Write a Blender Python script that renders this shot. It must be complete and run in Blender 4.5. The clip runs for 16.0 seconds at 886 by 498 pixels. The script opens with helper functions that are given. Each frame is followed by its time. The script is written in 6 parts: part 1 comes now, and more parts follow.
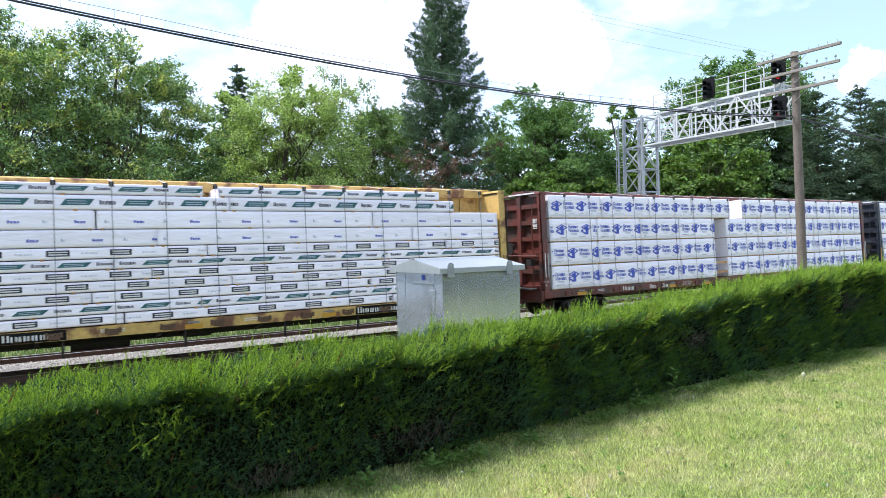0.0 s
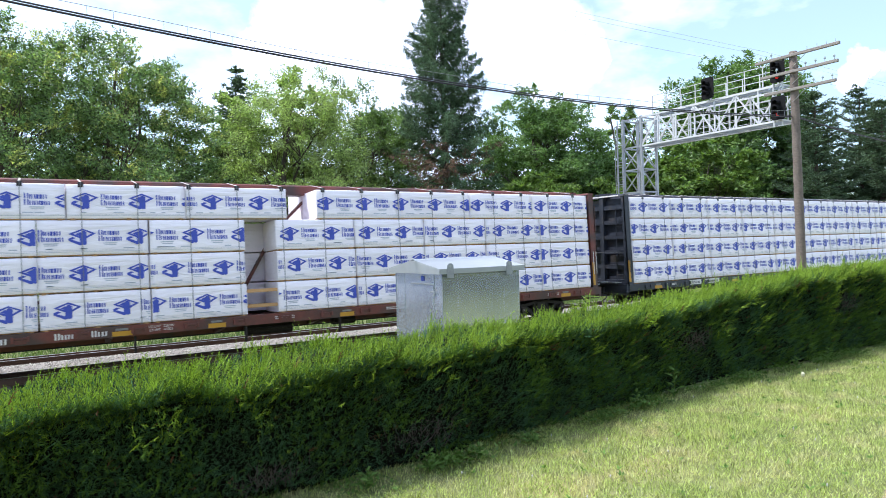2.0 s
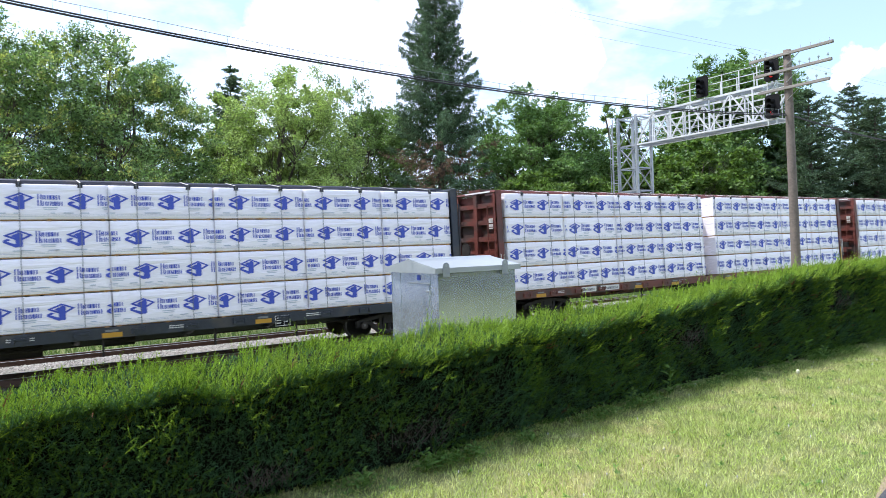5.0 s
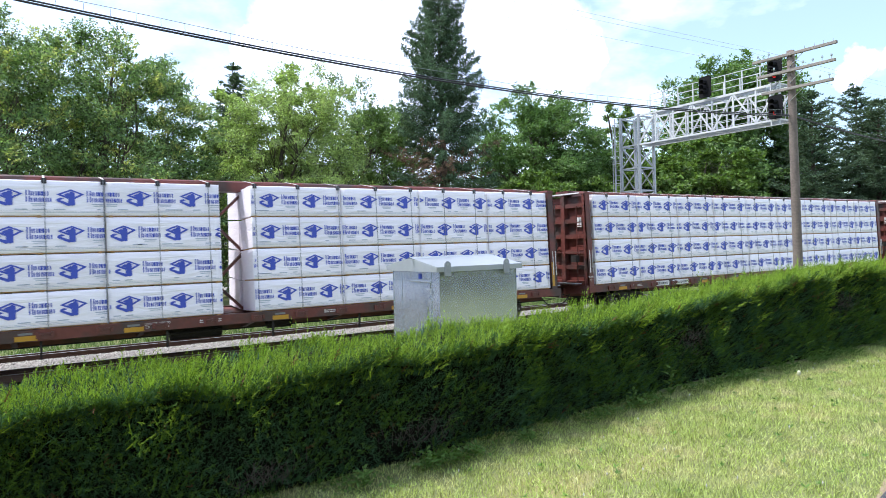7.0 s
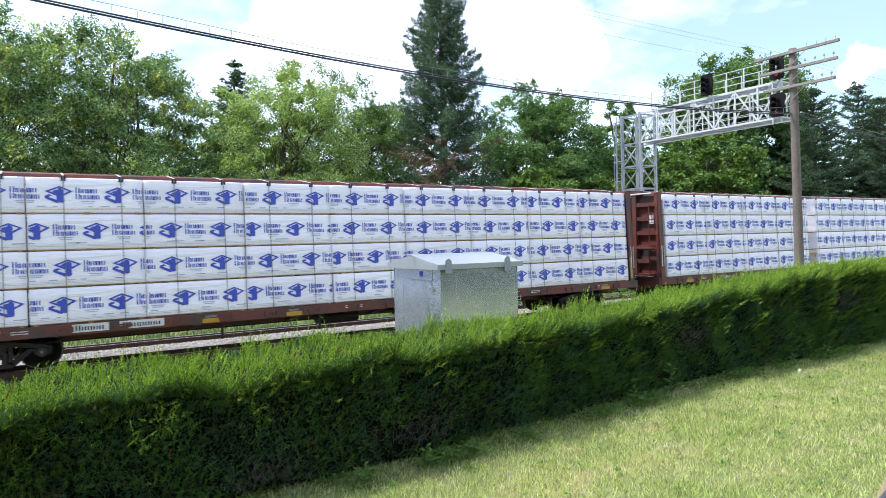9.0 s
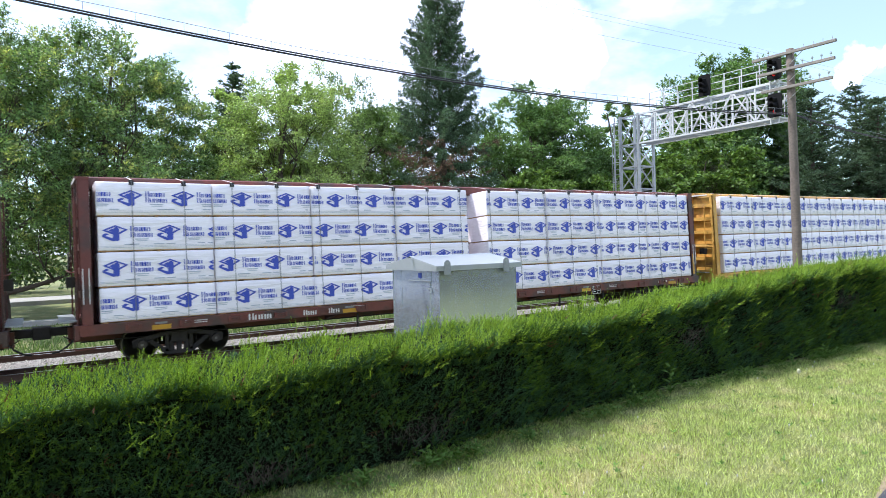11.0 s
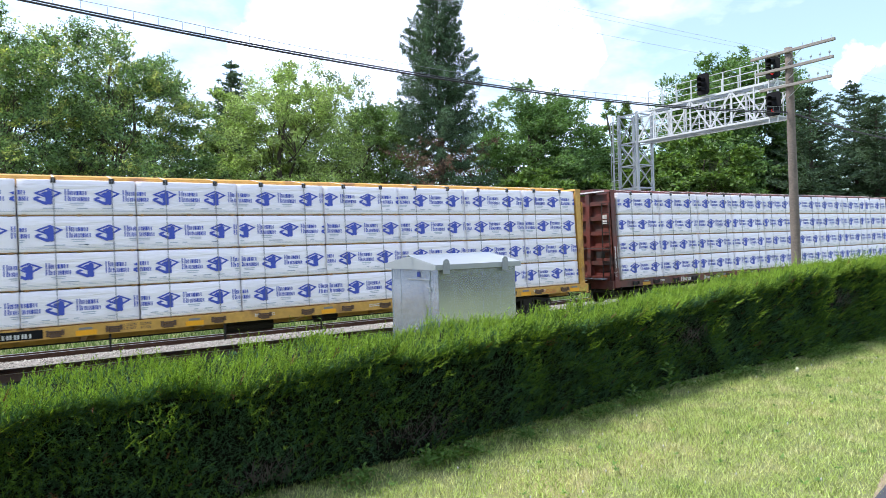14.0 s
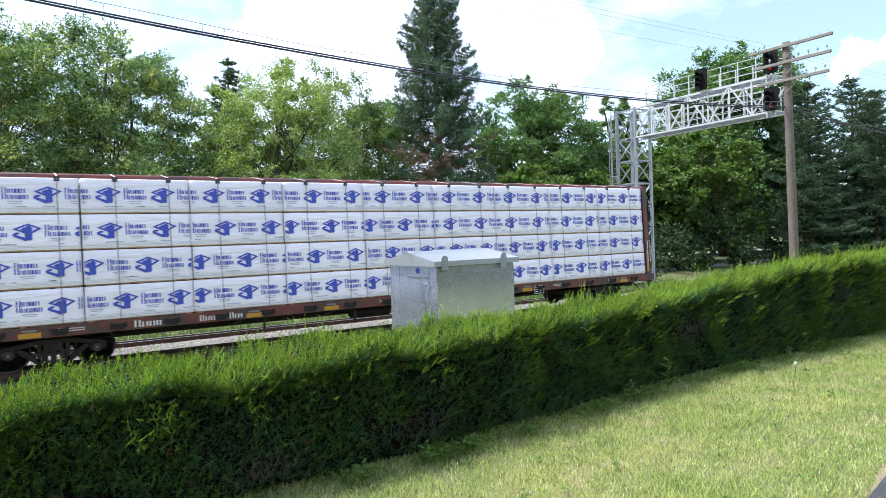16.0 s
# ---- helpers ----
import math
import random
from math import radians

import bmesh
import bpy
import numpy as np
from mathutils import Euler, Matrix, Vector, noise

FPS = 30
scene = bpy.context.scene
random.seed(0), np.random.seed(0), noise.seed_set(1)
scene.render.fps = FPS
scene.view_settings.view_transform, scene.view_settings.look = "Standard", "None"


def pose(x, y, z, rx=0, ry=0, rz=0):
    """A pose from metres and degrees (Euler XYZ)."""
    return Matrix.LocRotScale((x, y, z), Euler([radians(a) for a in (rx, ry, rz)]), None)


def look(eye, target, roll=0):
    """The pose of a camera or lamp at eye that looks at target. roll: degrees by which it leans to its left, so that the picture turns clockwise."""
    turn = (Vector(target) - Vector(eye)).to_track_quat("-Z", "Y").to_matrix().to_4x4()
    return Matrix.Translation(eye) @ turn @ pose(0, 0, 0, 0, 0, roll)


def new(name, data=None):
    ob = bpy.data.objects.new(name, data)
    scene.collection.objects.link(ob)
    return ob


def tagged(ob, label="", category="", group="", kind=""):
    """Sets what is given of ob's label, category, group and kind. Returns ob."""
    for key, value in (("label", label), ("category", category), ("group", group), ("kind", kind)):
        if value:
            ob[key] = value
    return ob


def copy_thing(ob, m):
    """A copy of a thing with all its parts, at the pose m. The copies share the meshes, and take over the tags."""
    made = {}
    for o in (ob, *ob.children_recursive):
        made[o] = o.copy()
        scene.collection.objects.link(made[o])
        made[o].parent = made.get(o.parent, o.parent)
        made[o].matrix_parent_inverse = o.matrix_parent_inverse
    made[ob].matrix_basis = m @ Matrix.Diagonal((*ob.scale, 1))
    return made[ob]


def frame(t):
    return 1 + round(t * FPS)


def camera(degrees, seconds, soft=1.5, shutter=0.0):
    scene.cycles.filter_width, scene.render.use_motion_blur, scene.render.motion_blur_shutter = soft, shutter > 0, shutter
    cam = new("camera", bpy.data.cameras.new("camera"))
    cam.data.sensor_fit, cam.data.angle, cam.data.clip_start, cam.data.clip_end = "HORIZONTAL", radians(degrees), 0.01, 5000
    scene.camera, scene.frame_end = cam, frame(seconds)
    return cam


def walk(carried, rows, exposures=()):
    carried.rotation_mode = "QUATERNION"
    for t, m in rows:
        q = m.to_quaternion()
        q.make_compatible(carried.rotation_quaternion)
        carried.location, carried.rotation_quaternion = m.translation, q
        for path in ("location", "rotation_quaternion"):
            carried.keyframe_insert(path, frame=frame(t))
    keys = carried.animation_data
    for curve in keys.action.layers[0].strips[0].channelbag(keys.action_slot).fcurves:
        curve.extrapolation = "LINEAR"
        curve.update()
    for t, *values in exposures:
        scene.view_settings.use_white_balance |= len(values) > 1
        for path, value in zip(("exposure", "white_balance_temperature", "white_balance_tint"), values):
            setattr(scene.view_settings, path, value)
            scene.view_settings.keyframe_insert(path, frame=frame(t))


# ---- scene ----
# ---- camera: held at one spot, turning a little ----
cam = camera(69.07, 16.0, 0.6, 0.1)
EYE = Vector((0.0, 0.0, 2.774))
# seconds, turn from the track's normal, tilt, lean
AIM = [
    (0, 32.148, -0.325, -1.514),
    (0.5, 32.162, -0.311, -1.703),
    (1, 32.167, -0.326, -1.671),
    (1.5, 32.164, -0.293, -1.591),
    (2, 32.201, -0.279, -1.660),
    (2.5, 32.332, -0.295, -2.012),
    (3, 32.470, -0.292, -2.261),
    (3.5, 32.406, -0.347, -2.252),
    (4, 32.486, -0.325, -2.184),
    (6.5, 32.483, -0.454, -1.535),
    (7, 32.427, -0.463, -1.519),
    (7.5, 32.417, -0.468, -1.319),
    (8, 32.412, -0.539, -1.437),
    (8.5, 32.396, -0.629, -1.512),
    (9, 32.333, -0.670, -1.410),
    (11.5, 32.467, -0.542, -1.651),
    (12, 32.470, -0.550, -1.584),
    (12.5, 32.523, -0.600, -1.696),
    (13, 32.528, -0.618, -1.618),
    (13.5, 32.532, -0.650, -1.582),
    (14, 32.544, -0.650, -1.685),
    (14.5, 32.639, -0.619, -1.878),
    (15, 32.617, -0.706, -1.807),
    (15.5, 32.690, -0.851, -1.856),
    (16, 32.672, -0.970, -1.964),
]


def aim(turn, tilt, lean):
    a, b = radians(turn), radians(tilt)
    return look(EYE, EYE + Vector((math.sin(a) * math.cos(b), math.cos(a) * math.cos(b), math.sin(b))), lean)


walk(cam, [(t, aim(a, b, c)) for t, a, b, c in AIM], [(0.0, 0.22, 6000, 15), (16.0, 0.18, 6000, 15)])

# ---- light ----
SUN_EL, SUN_AZ = 60.0, 145.0          # azimuth counted from +x towards +y
sun = new("sun", bpy.data.lights.new("sun", "SUN"))
sun.data.energy, sun.data.angle, sun.data.color = 5.0, radians(0.6), (1.0, 0.95, 0.87)
sun_dir = Vector((math.cos(radians(SUN_AZ)) * math.cos(radians(SUN_EL)), math.sin(radians(SUN_AZ)) * math.cos(radians(SUN_EL)), math.sin(radians(SUN_EL))))
sun.matrix_world = look(sun_dir * 60, (0, 0, 0))

world = bpy.data.worlds.new("world")
scene.world = world
world.use_nodes = True
wn, wl = world.node_tree.nodes, world.node_tree.links
wn.clear()
w_out, w_bg = wn.new("ShaderNodeOutputWorld"), wn.new("ShaderNodeBackground")
w_sky = wn.new("ShaderNodeTexSky")
w_sky.sky_type, w_sky.sun_disc = "NISHITA", False
w_sky.sun_elevation, w_sky.sun_rotation = radians(SUN_EL), radians(90 - SUN_AZ)
w_sky.air_density, w_sky.dust_density, w_sky.ozone_density = 1.0, 2.0, 1.3
w_co, w_map = wn.new("ShaderNodeTexCoord"), wn.new("ShaderNodeMapping")
w_map.inputs["Scale"].default_value = (1.0, 1.0, 2.1)
w_map.inputs["Location"].default_value = (1.35, 0.9, 0.4)
w_noise, w_ramp, w_mix = wn.new("ShaderNodeTexNoise"), wn.new("ShaderNodeValToRGB"), wn.new("ShaderNodeMixRGB")
w_noise.inputs["Scale"].default_value, w_noise.inputs["Detail"].default_value = 2.6, 7.0
w_noise.inputs["Roughness"].default_value = 0.55
w_ramp.color_ramp.elements[0].color = (0.20, 0.20, 0.20, 1)
w_ramp.color_ramp.elements[0].position, w_ramp.color_ramp.elements[1].position = 0.46, 0.63
w_mix.inputs[2].default_value = (9.2, 10.0, 12.0, 1)
wl.new(w_co.outputs["Generated"], w_map.inputs["Vector"])
wl.new(w_map.outputs[0], w_noise.inputs["Vector"])
wl.new(w_noise.outputs["Fac"], w_ramp.inputs[0])
# two heaps of cumulus and a small one: soft balls on the sky with ragged edges (direction, radius)
CLOUDS = [((0.379, 0.875, 0.300), 0.105), ((0.450, 0.854, 0.255), 0.09), ((0.325, 0.890, 0.320), 0.085), ((0.283, 0.916, 0.285), 0.05), ((0.585, 0.752, 0.304), 0.095),
          ((0.642, 0.713, 0.280), 0.10), ((0.680, 0.680, 0.276), 0.045), ((0.610, 0.717, 0.338), 0.06), ((0.891, 0.397, 0.213), 0.030), ((0.903, 0.365, 0.215), 0.032), ((0.50, 0.80, 0.33), 0.10)]
w_rag, w_off, w_at = wn.new("ShaderNodeTexNoise"), wn.new("ShaderNodeVectorMath"), wn.new("ShaderNodeVectorMath")
w_rag.inputs["Scale"].default_value, w_rag.inputs["Detail"].default_value, w_rag.inputs["Roughness"].default_value = 9.0, 6.0, 0.6
w_off.operation, w_at.operation = "MULTIPLY_ADD", "ADD"
w_off.inputs[1].default_value, w_off.inputs[2].default_value = (0.10, 0.10, 0.10), (-0.05, -0.05, -0.05)
wl.new(w_co.outputs["Generated"], w_rag.inputs["Vector"])
wl.new(w_rag.outputs["Color"], w_off.inputs[0])
wl.new(w_co.outputs["Generated"], w_at.inputs[0])
wl.new(w_off.outputs[0], w_at.inputs[1])
heap = w_ramp.outputs[0]
for centre, radius in CLOUDS:
    w_gap, w_edge, w_top = wn.new("ShaderNodeVectorMath"), wn.new("ShaderNodeMapRange"), wn.new("ShaderNodeMath")
    w_gap.operation, w_top.operation, w_edge.interpolation_type = "DISTANCE", "MAXIMUM", "SMOOTHSTEP"
    w_gap.inputs[1].default_value = centre
    w_edge.inputs["From Min"].default_value, w_edge.inputs["From Max"].default_value = radius * 0.6, radius * 1.0
    w_edge.inputs["To Min"].default_value, w_edge.inputs["To Max"].default_value = 1.0, 0.0
    wl.new(w_at.outputs[0], w_gap.inputs[0])
    wl.new(w_gap.outputs["Value"], w_edge.inputs["Value"])
    wl.new(heap, w_top.inputs[0])
    wl.new(w_edge.outputs[0], w_top.inputs[1])
    heap = w_top.outputs[0]
wl.new(heap, w_mix.inputs[0])
w_haze = wn.new("ShaderNodeVectorMath")
w_haze.operation = "MULTIPLY"
w_haze.inputs[1].default_value = (1.42, 1.63, 1.50)
wl.new(w_sky.outputs[0], w_haze.inputs[0])
wl.new(w_haze.outputs[0], w_mix.inputs[1])
wl.new(w_mix.outputs[0], w_bg.inputs[0])
w_bg.inputs[1].default_value = 0.15
wl.new(w_bg.outputs[0], w_out.inputs[0])


# ---- materials ----
def mat(name, color, rough=0.6, metal=0.0, vary=0.12, grain=30.0, stain=1.5, bump=0.1, bump_scale=None, island=0.0, obj=0.0, soft=None, second=None, second_at=(0.5, 0.65), spec=0.5, crease=None):
    """A surface with grain and stains in object space; soft: share of light let through (leaves); second: colour of blotches."""
    m = bpy.data.materials.new(name)
    m.use_nodes = True
    n, l = m.node_tree.nodes, m.node_tree.links
    bs = n["Principled BSDF"]
    bs.inputs["Roughness"].default_value, bs.inputs["Metallic"].default_value = rough, metal
    bs.inputs["Specular IOR Level"].default_value = spec
    co = n.new("ShaderNodeTexCoord")
    fine, broad = n.new("ShaderNodeTexNoise"), n.new("ShaderNodeTexNoise")
    fine.inputs["Scale"].default_value, fine.inputs["Detail"].default_value = grain, 4
    broad.inputs["Scale"].default_value, broad.inputs["Detail"].default_value = stain, 5
    for t in (fine, broad):
        l.new(co.outputs["Object"], t.inputs["Vector"])
    add = n.new("ShaderNodeMath")
    add.operation = "ADD"
    l.new(fine.outputs["Fac"], add.inputs[0])
    l.new(broad.outputs["Fac"], add.inputs[1])
    last = add.outputs[0]
    for source, amount in ((island, "ISLAND"), (obj, "OBJ")):
        if source:
            g = n.new("ShaderNodeNewGeometry") if amount == "ISLAND" else n.new("ShaderNodeObjectInfo")
            mm = n.new("ShaderNodeMath")
            mm.operation = "MULTIPLY_ADD"
            mm.inputs[1].default_value = source / max(vary, 1e-3)
            l.new(g.outputs["Random Per Island" if amount == "ISLAND" else "Random"], mm.inputs[0])
            sub = n.new("ShaderNodeMath")
            sub.operation = "SUBTRACT"
            sub.inputs[1].default_value = 0.5 * source / max(vary, 1e-3)
            l.new(last, mm.inputs[2])
            l.new(mm.outputs[0], sub.inputs[0])
            last = sub.outputs[0]
    rng = n.new("ShaderNodeMapRange")
    rng.clamp = False
    rng.inputs["From Min"].default_value, rng.inputs["From Max"].default_value = 0.5, 1.5
    rng.inputs["To Min"].default_value, rng.inputs["To Max"].default_value = 1 - vary, 1 + vary
    l.new(last, rng.inputs["Value"])
    base = n.new("ShaderNodeMixRGB")
    base.inputs[1].default_value = (*color, 1)
    base.inputs[2].default_value = (*(second or color), 1)
    if second:
        rmp = n.new("ShaderNodeMapRange")
        rmp.inputs["From Min"].default_value, rmp.inputs["From Max"].default_value = second_at
        l.new(broad.outputs["Fac"], rmp.inputs["Value"])
        l.new(rmp.outputs[0], base.inputs[0])
    else:
        base.inputs[0].default_value = 0
    mul = n.new("ShaderNodeVectorMath")
    mul.operation = "SCALE"
    l.new(base.outputs[0], mul.inputs[0])
    l.new(rng.outputs[0], mul.inputs["Scale"])
    l.new(mul.outputs[0], bs.inputs["Base Color"])
    if bump:
        bp, bn = n.new("ShaderNodeBump"), n.new("ShaderNodeTexNoise")
        bn.inputs["Scale"].default_value, bn.inputs["Detail"].default_value = bump_scale or grain, 4
        if crease:
            mp = n.new("ShaderNodeMapping")
            mp.inputs["Rotation"].default_value, mp.inputs["Scale"].default_value = (0, radians(crease), 0), (0.35, 1.0, 2.2)
            l.new(co.outputs["Object"], mp.inputs["Vector"])
            l.new(mp.outputs[0], bn.inputs["Vector"])
            bn.inputs["Distortion"].default_value = 0.6
        else:
            l.new(co.outputs["Object"], bn.inputs["Vector"])
        l.new(bn.outputs["Fac"], bp.inputs["Height"])
        bp.inputs["Strength"].default_value, bp.inputs["Distance"].default_value = bump, 0.05 if crease else 0.03
        l.new(bp.outputs[0], bs.inputs["Normal"])
    if soft:
        tr, mx = n.new("ShaderNodeBsdfTranslucent"), n.new("ShaderNodeMixShader")
        tint = n.new("ShaderNodeVectorMath")
        tint.operation = "MULTIPLY"
        tint.inputs[1].default_value = (1.1, 1.15, 0.55)
        l.new(mul.outputs[0], tint.inputs[0])
        l.new(tint.outputs[0], tr.inputs["Color"])
        mx.inputs[0].default_value = soft
        l.new(bs.outputs[0], mx.inputs[1])
        l.new(tr.outputs[0], mx.inputs[2])
        l.new(mx.outputs[0], n["Material Output"].inputs["Surface"])
    return m


M_LAWN = mat("lawn_soil", (0.175, 0.20, 0.07), 0.9, vary=0.3, grain=60, stain=1.2, bump=0.6, second=(0.25, 0.23, 0.09), second_at=(0.5, 0.7))
M_GRASS = mat("grass", (0.425, 0.50, 0.17), 0.6, vary=0.3, grain=14, stain=3.4, bump=0, island=0.6, soft=0.35, second=(0.52, 0.48, 0.28), second_at=(0.46, 0.72))
M_ASPHALT = mat("asphalt", (0.055, 0.057, 0.065), 0.85, vary=0.35, grain=160, stain=2, bump=0.5)
M_DIRT = mat("dry_edge", (0.27, 0.21, 0.13), 0.95, vary=0.3, grain=50, stain=4, bump=0.6)
M_BALLAST_BED = mat("ballast_bed", (0.26, 0.245, 0.225), 0.95, vary=0.45, grain=22, stain=1.0, bump=1.0)
# oily near-track bed blackened further: the train's shade is in the colour
M_SHADED_BED = mat("shaded_bed", (0.012, 0.011, 0.010), 0.95, vary=0.5, grain=25, stain=1.5, bump=1.0)
M_STONE = mat("ballast_stone", (0.29, 0.272, 0.245), 0.9, vary=0.25, grain=20, stain=3, bump=0.3, island=0.6)
M_RAIL = mat("rail_steel", (0.085, 0.048, 0.034), 0.7, 0.3, vary=0.3, grain=20, stain=2)
M_RAILTOP = mat("rail_head", (0.45, 0.44, 0.43), 0.35, 0.9, vary=0.1)
M_TIE = mat("tie_wood", (0.075, 0.06, 0.05), 0.9, vary=0.35, grain=12, stain=3, bump=0.5)
# hedge leaf tones: sunlit top, shaded face and half-lit between, painted as colour
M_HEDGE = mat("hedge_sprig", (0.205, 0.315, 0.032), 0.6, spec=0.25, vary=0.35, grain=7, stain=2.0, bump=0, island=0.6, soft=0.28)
M_HEDGE_SHADE = mat("hedge_shaded_leaf", (0.066, 0.138, 0.062), 0.65, spec=0.15, vary=0.6, grain=8, stain=2.5, bump=0, island=0.55, soft=0.12)
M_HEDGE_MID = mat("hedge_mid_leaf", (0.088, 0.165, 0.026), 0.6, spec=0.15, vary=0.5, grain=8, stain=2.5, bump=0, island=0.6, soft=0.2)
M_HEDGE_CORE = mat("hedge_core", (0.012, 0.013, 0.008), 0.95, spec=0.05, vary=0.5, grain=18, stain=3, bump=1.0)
M_SEED = mat("seed_fluff", (0.52, 0.52, 0.36), 0.9, vary=0.2)
M_DRYSPRIG = mat("dead_sprig", (0.17, 0.075, 0.032), 0.85, vary=0.3, bump=0, island=0.5)
M_TWIG = mat("dry_twig", (0.10, 0.08, 0.066), 0.9, vary=0.3)
M_VERGE = mat("verge_grass", (0.115, 0.185, 0.055), 0.6, vary=0.25, grain=2, stain=1.1, bump=0, island=0.45, soft=0.35)
M_WEED = mat("weed_leaf", (0.13, 0.23, 0.05), 0.6, vary=0.2, island=0.3, soft=0.35, spec=0.2)
M_ALU = mat("aluminium", (0.55, 0.605, 0.68), 0.25, 0.80, vary=0.16, grain=5, stain=1.1, bump=0.05, bump_scale=2.2)
M_ALU_ROOF = mat("aluminium_roof", (0.42, 0.445, 0.455), 0.42, 0.55, vary=0.08, grain=6, stain=1.4, bump=0.03)
M_ZINC = mat("galvanised", (0.35, 0.37, 0.39), 0.5, 0.6, vary=0.15, grain=10, stain=2)
M_GANTRY = mat("pale_paint", (0.54, 0.55, 0.555), 0.5, 0.1, vary=0.1, grain=8, stain=2)
M_BLACK = mat("black_paint", (0.008, 0.008, 0.009), 0.85, vary=0.2, spec=0.2)
M_POLE = mat("pole_wood", (0.15, 0.12, 0.10), 0.9, vary=0.35, grain=14, stain=2.5, bump=0.7)
M_ARM = mat("arm_wood", (0.24, 0.215, 0.19), 0.9, vary=0.3, grain=16, stain=3, bump=0.4)
M_CABLE = mat("cable_sheath", (0.018, 0.018, 0.022), 0.6, vary=0.2)
M_WIRE = mat("bare_wire", (0.25, 0.27, 0.27), 0.5, 0.6)
M_GLASS = mat("insulator", (0.30, 0.36, 0.36), 0.2)
M_WRAP = mat("white_wrap", (0.85, 0.80, 0.845), 0.36, vary=0.035, grain=4, stain=1.3, bump=0.75, bump_scale=2.6, obj=0.05, crease=32)
M_BLUE = mat("blue_print", (0.045, 0.075, 0.42), 0.45, vary=0.12, grain=30, stain=4, bump=0)
M_TEAL = mat("teal_print", (0.022, 0.105, 0.11), 0.45, vary=0.15, bump=0)
M_INK = mat("black_print", (0.03, 0.03, 0.045), 0.5, vary=0.2, bump=0)
M_FAINT = mat("pale_print", (0.42, 0.45, 0.52), 0.5, vary=0.2, bump=0)
M_BOARD = mat("pine_board", (0.43, 0.25, 0.105), 0.75, vary=0.2, grain=8, stain=3, bump=0.3, obj=0.2)
M_RED = mat("oxide_red_paint", (0.135, 0.034, 0.025), 0.55, vary=0.25, grain=9, stain=1.1, bump=0.12, second=(0.055, 0.032, 0.028), second_at=(0.46, 0.62))
M_YELLOW = mat("yellow_paint", (0.55, 0.305, 0.062), 0.55, vary=0.25, grain=9, stain=1.3, bump=0.12, second=(0.27, 0.135, 0.05), second_at=(0.56, 0.68))
M_OLDYELLOW = mat("worn_yellow_paint", (0.52, 0.34, 0.10), 0.65, vary=0.3, grain=9, stain=1.6, bump=0.2, second=(0.14, 0.06, 0.03), second_at=(0.50, 0.60))
M_NAVY = mat("blue_black_paint", (0.022, 0.027, 0.040), 0.5, vary=0.3, grain=9, stain=1.3, bump=0.12, second=(0.06, 0.05, 0.042), second_at=(0.55, 0.75))
M_GRIME = mat("grimy_steel", (0.022, 0.018, 0.016), 0.75, 0.2, vary=0.4, grain=12, stain=3, bump=0.3)
M_WHEEL = mat("wheel_steel", (0.042, 0.034, 0.03), 0.6, 0.5, vary=0.3, grain=12, stain=3)
M_TREAD = mat("wheel_rim", (0.18, 0.17, 0.165), 0.45, 0.7, vary=0.2)
M_RUST = mat("rusty_brown_steel", (0.12, 0.07, 0.042), 0.8, 0.1, vary=0.4, grain=14, stain=5, bump=0.3)
M_ORANGE = mat("orange_crayon", (0.62, 0.16, 0.03), 0.7, vary=0.3)
M_AMBER = mat("clean_amber_reflector", (0.82, 0.36, 0.008), 0.35, vary=0.1)
M_REFLECT = mat("amber_reflector", (0.45, 0.23, 0.02), 0.4, vary=0.1)
M_WHITE = mat("white_stencil", (0.62, 0.60, 0.58), 0.6, vary=0.15)
M_STRAP = mat("steel_strap", (0.20, 0.205, 0.22), 0.5, 0.5, vary=0.2)
M_PALESTRAP = mat("pale_strap", (0.62, 0.58, 0.52), 0.6, vary=0.15)
M_RUBBER = mat("corner_guard", (0.02, 0.02, 0.022), 0.7, vary=0.2)
M_BARK = mat("bark", (0.075, 0.058, 0.045), 0.95, vary=0.35, grain=9, stain=2, bump=0.8)
M_MAPLE = mat("maple_leaf", (0.150, 0.248, 0.088), 0.45, vary=0.25, grain=0.9, stain=0.9, bump=0, island=0.75, soft=0.42, second=(0.46, 0.48, 0.14), second_at=(0.54, 0.68))
M_ASH = mat("ash_leaf", (0.29, 0.39, 0.13), 0.4, vary=0.25, grain=0.9, stain=0.5, bump=0, island=0.75, soft=0.42)
M_WALNUT = mat("walnut_leaf", (0.135, 0.235, 0.072), 0.5, spec=0.35, vary=0.2, grain=0.8, stain=0.35, bump=0, island=0.5, soft=0.35)
M_CATALPA = mat("catalpa_leaf", (0.120, 0.198, 0.048), 0.5, spec=0.3, vary=0.25, grain=0.8, stain=0.5, bump=0, island=0.6, soft=0.4)
M_SPRUCE = mat("spruce_needle", (0.084, 0.146, 0.076), 0.55, spec=0.3, vary=0.3, grain=0.8, stain=0.5, bump=0, island=0.7, soft=0.2)
M_DEADSPRUCE = mat("dead_needle", (0.16, 0.095, 0.055), 0.8, vary=0.25, island=0.4)
M_PINE = mat("pine_needle", (0.088, 0.138, 0.080), 0.7, spec=0.15, vary=0.25, grain=0.8, stain=0.5, bump=0, island=0.6, soft=0.2)
M_WOODS = mat("far_woods", (0.045, 0.085, 0.02), 0.6, vary=0.25, grain=0.8, stain=0.25, bump=0, island=0.5, soft=0.3)
M_UNDER = mat("shrub_leaf", (0.034, 0.062, 0.024), 0.7, spec=0.15, vary=0.3, grain=0.8, stain=0.35, bump=0, island=0.5, soft=0.2)
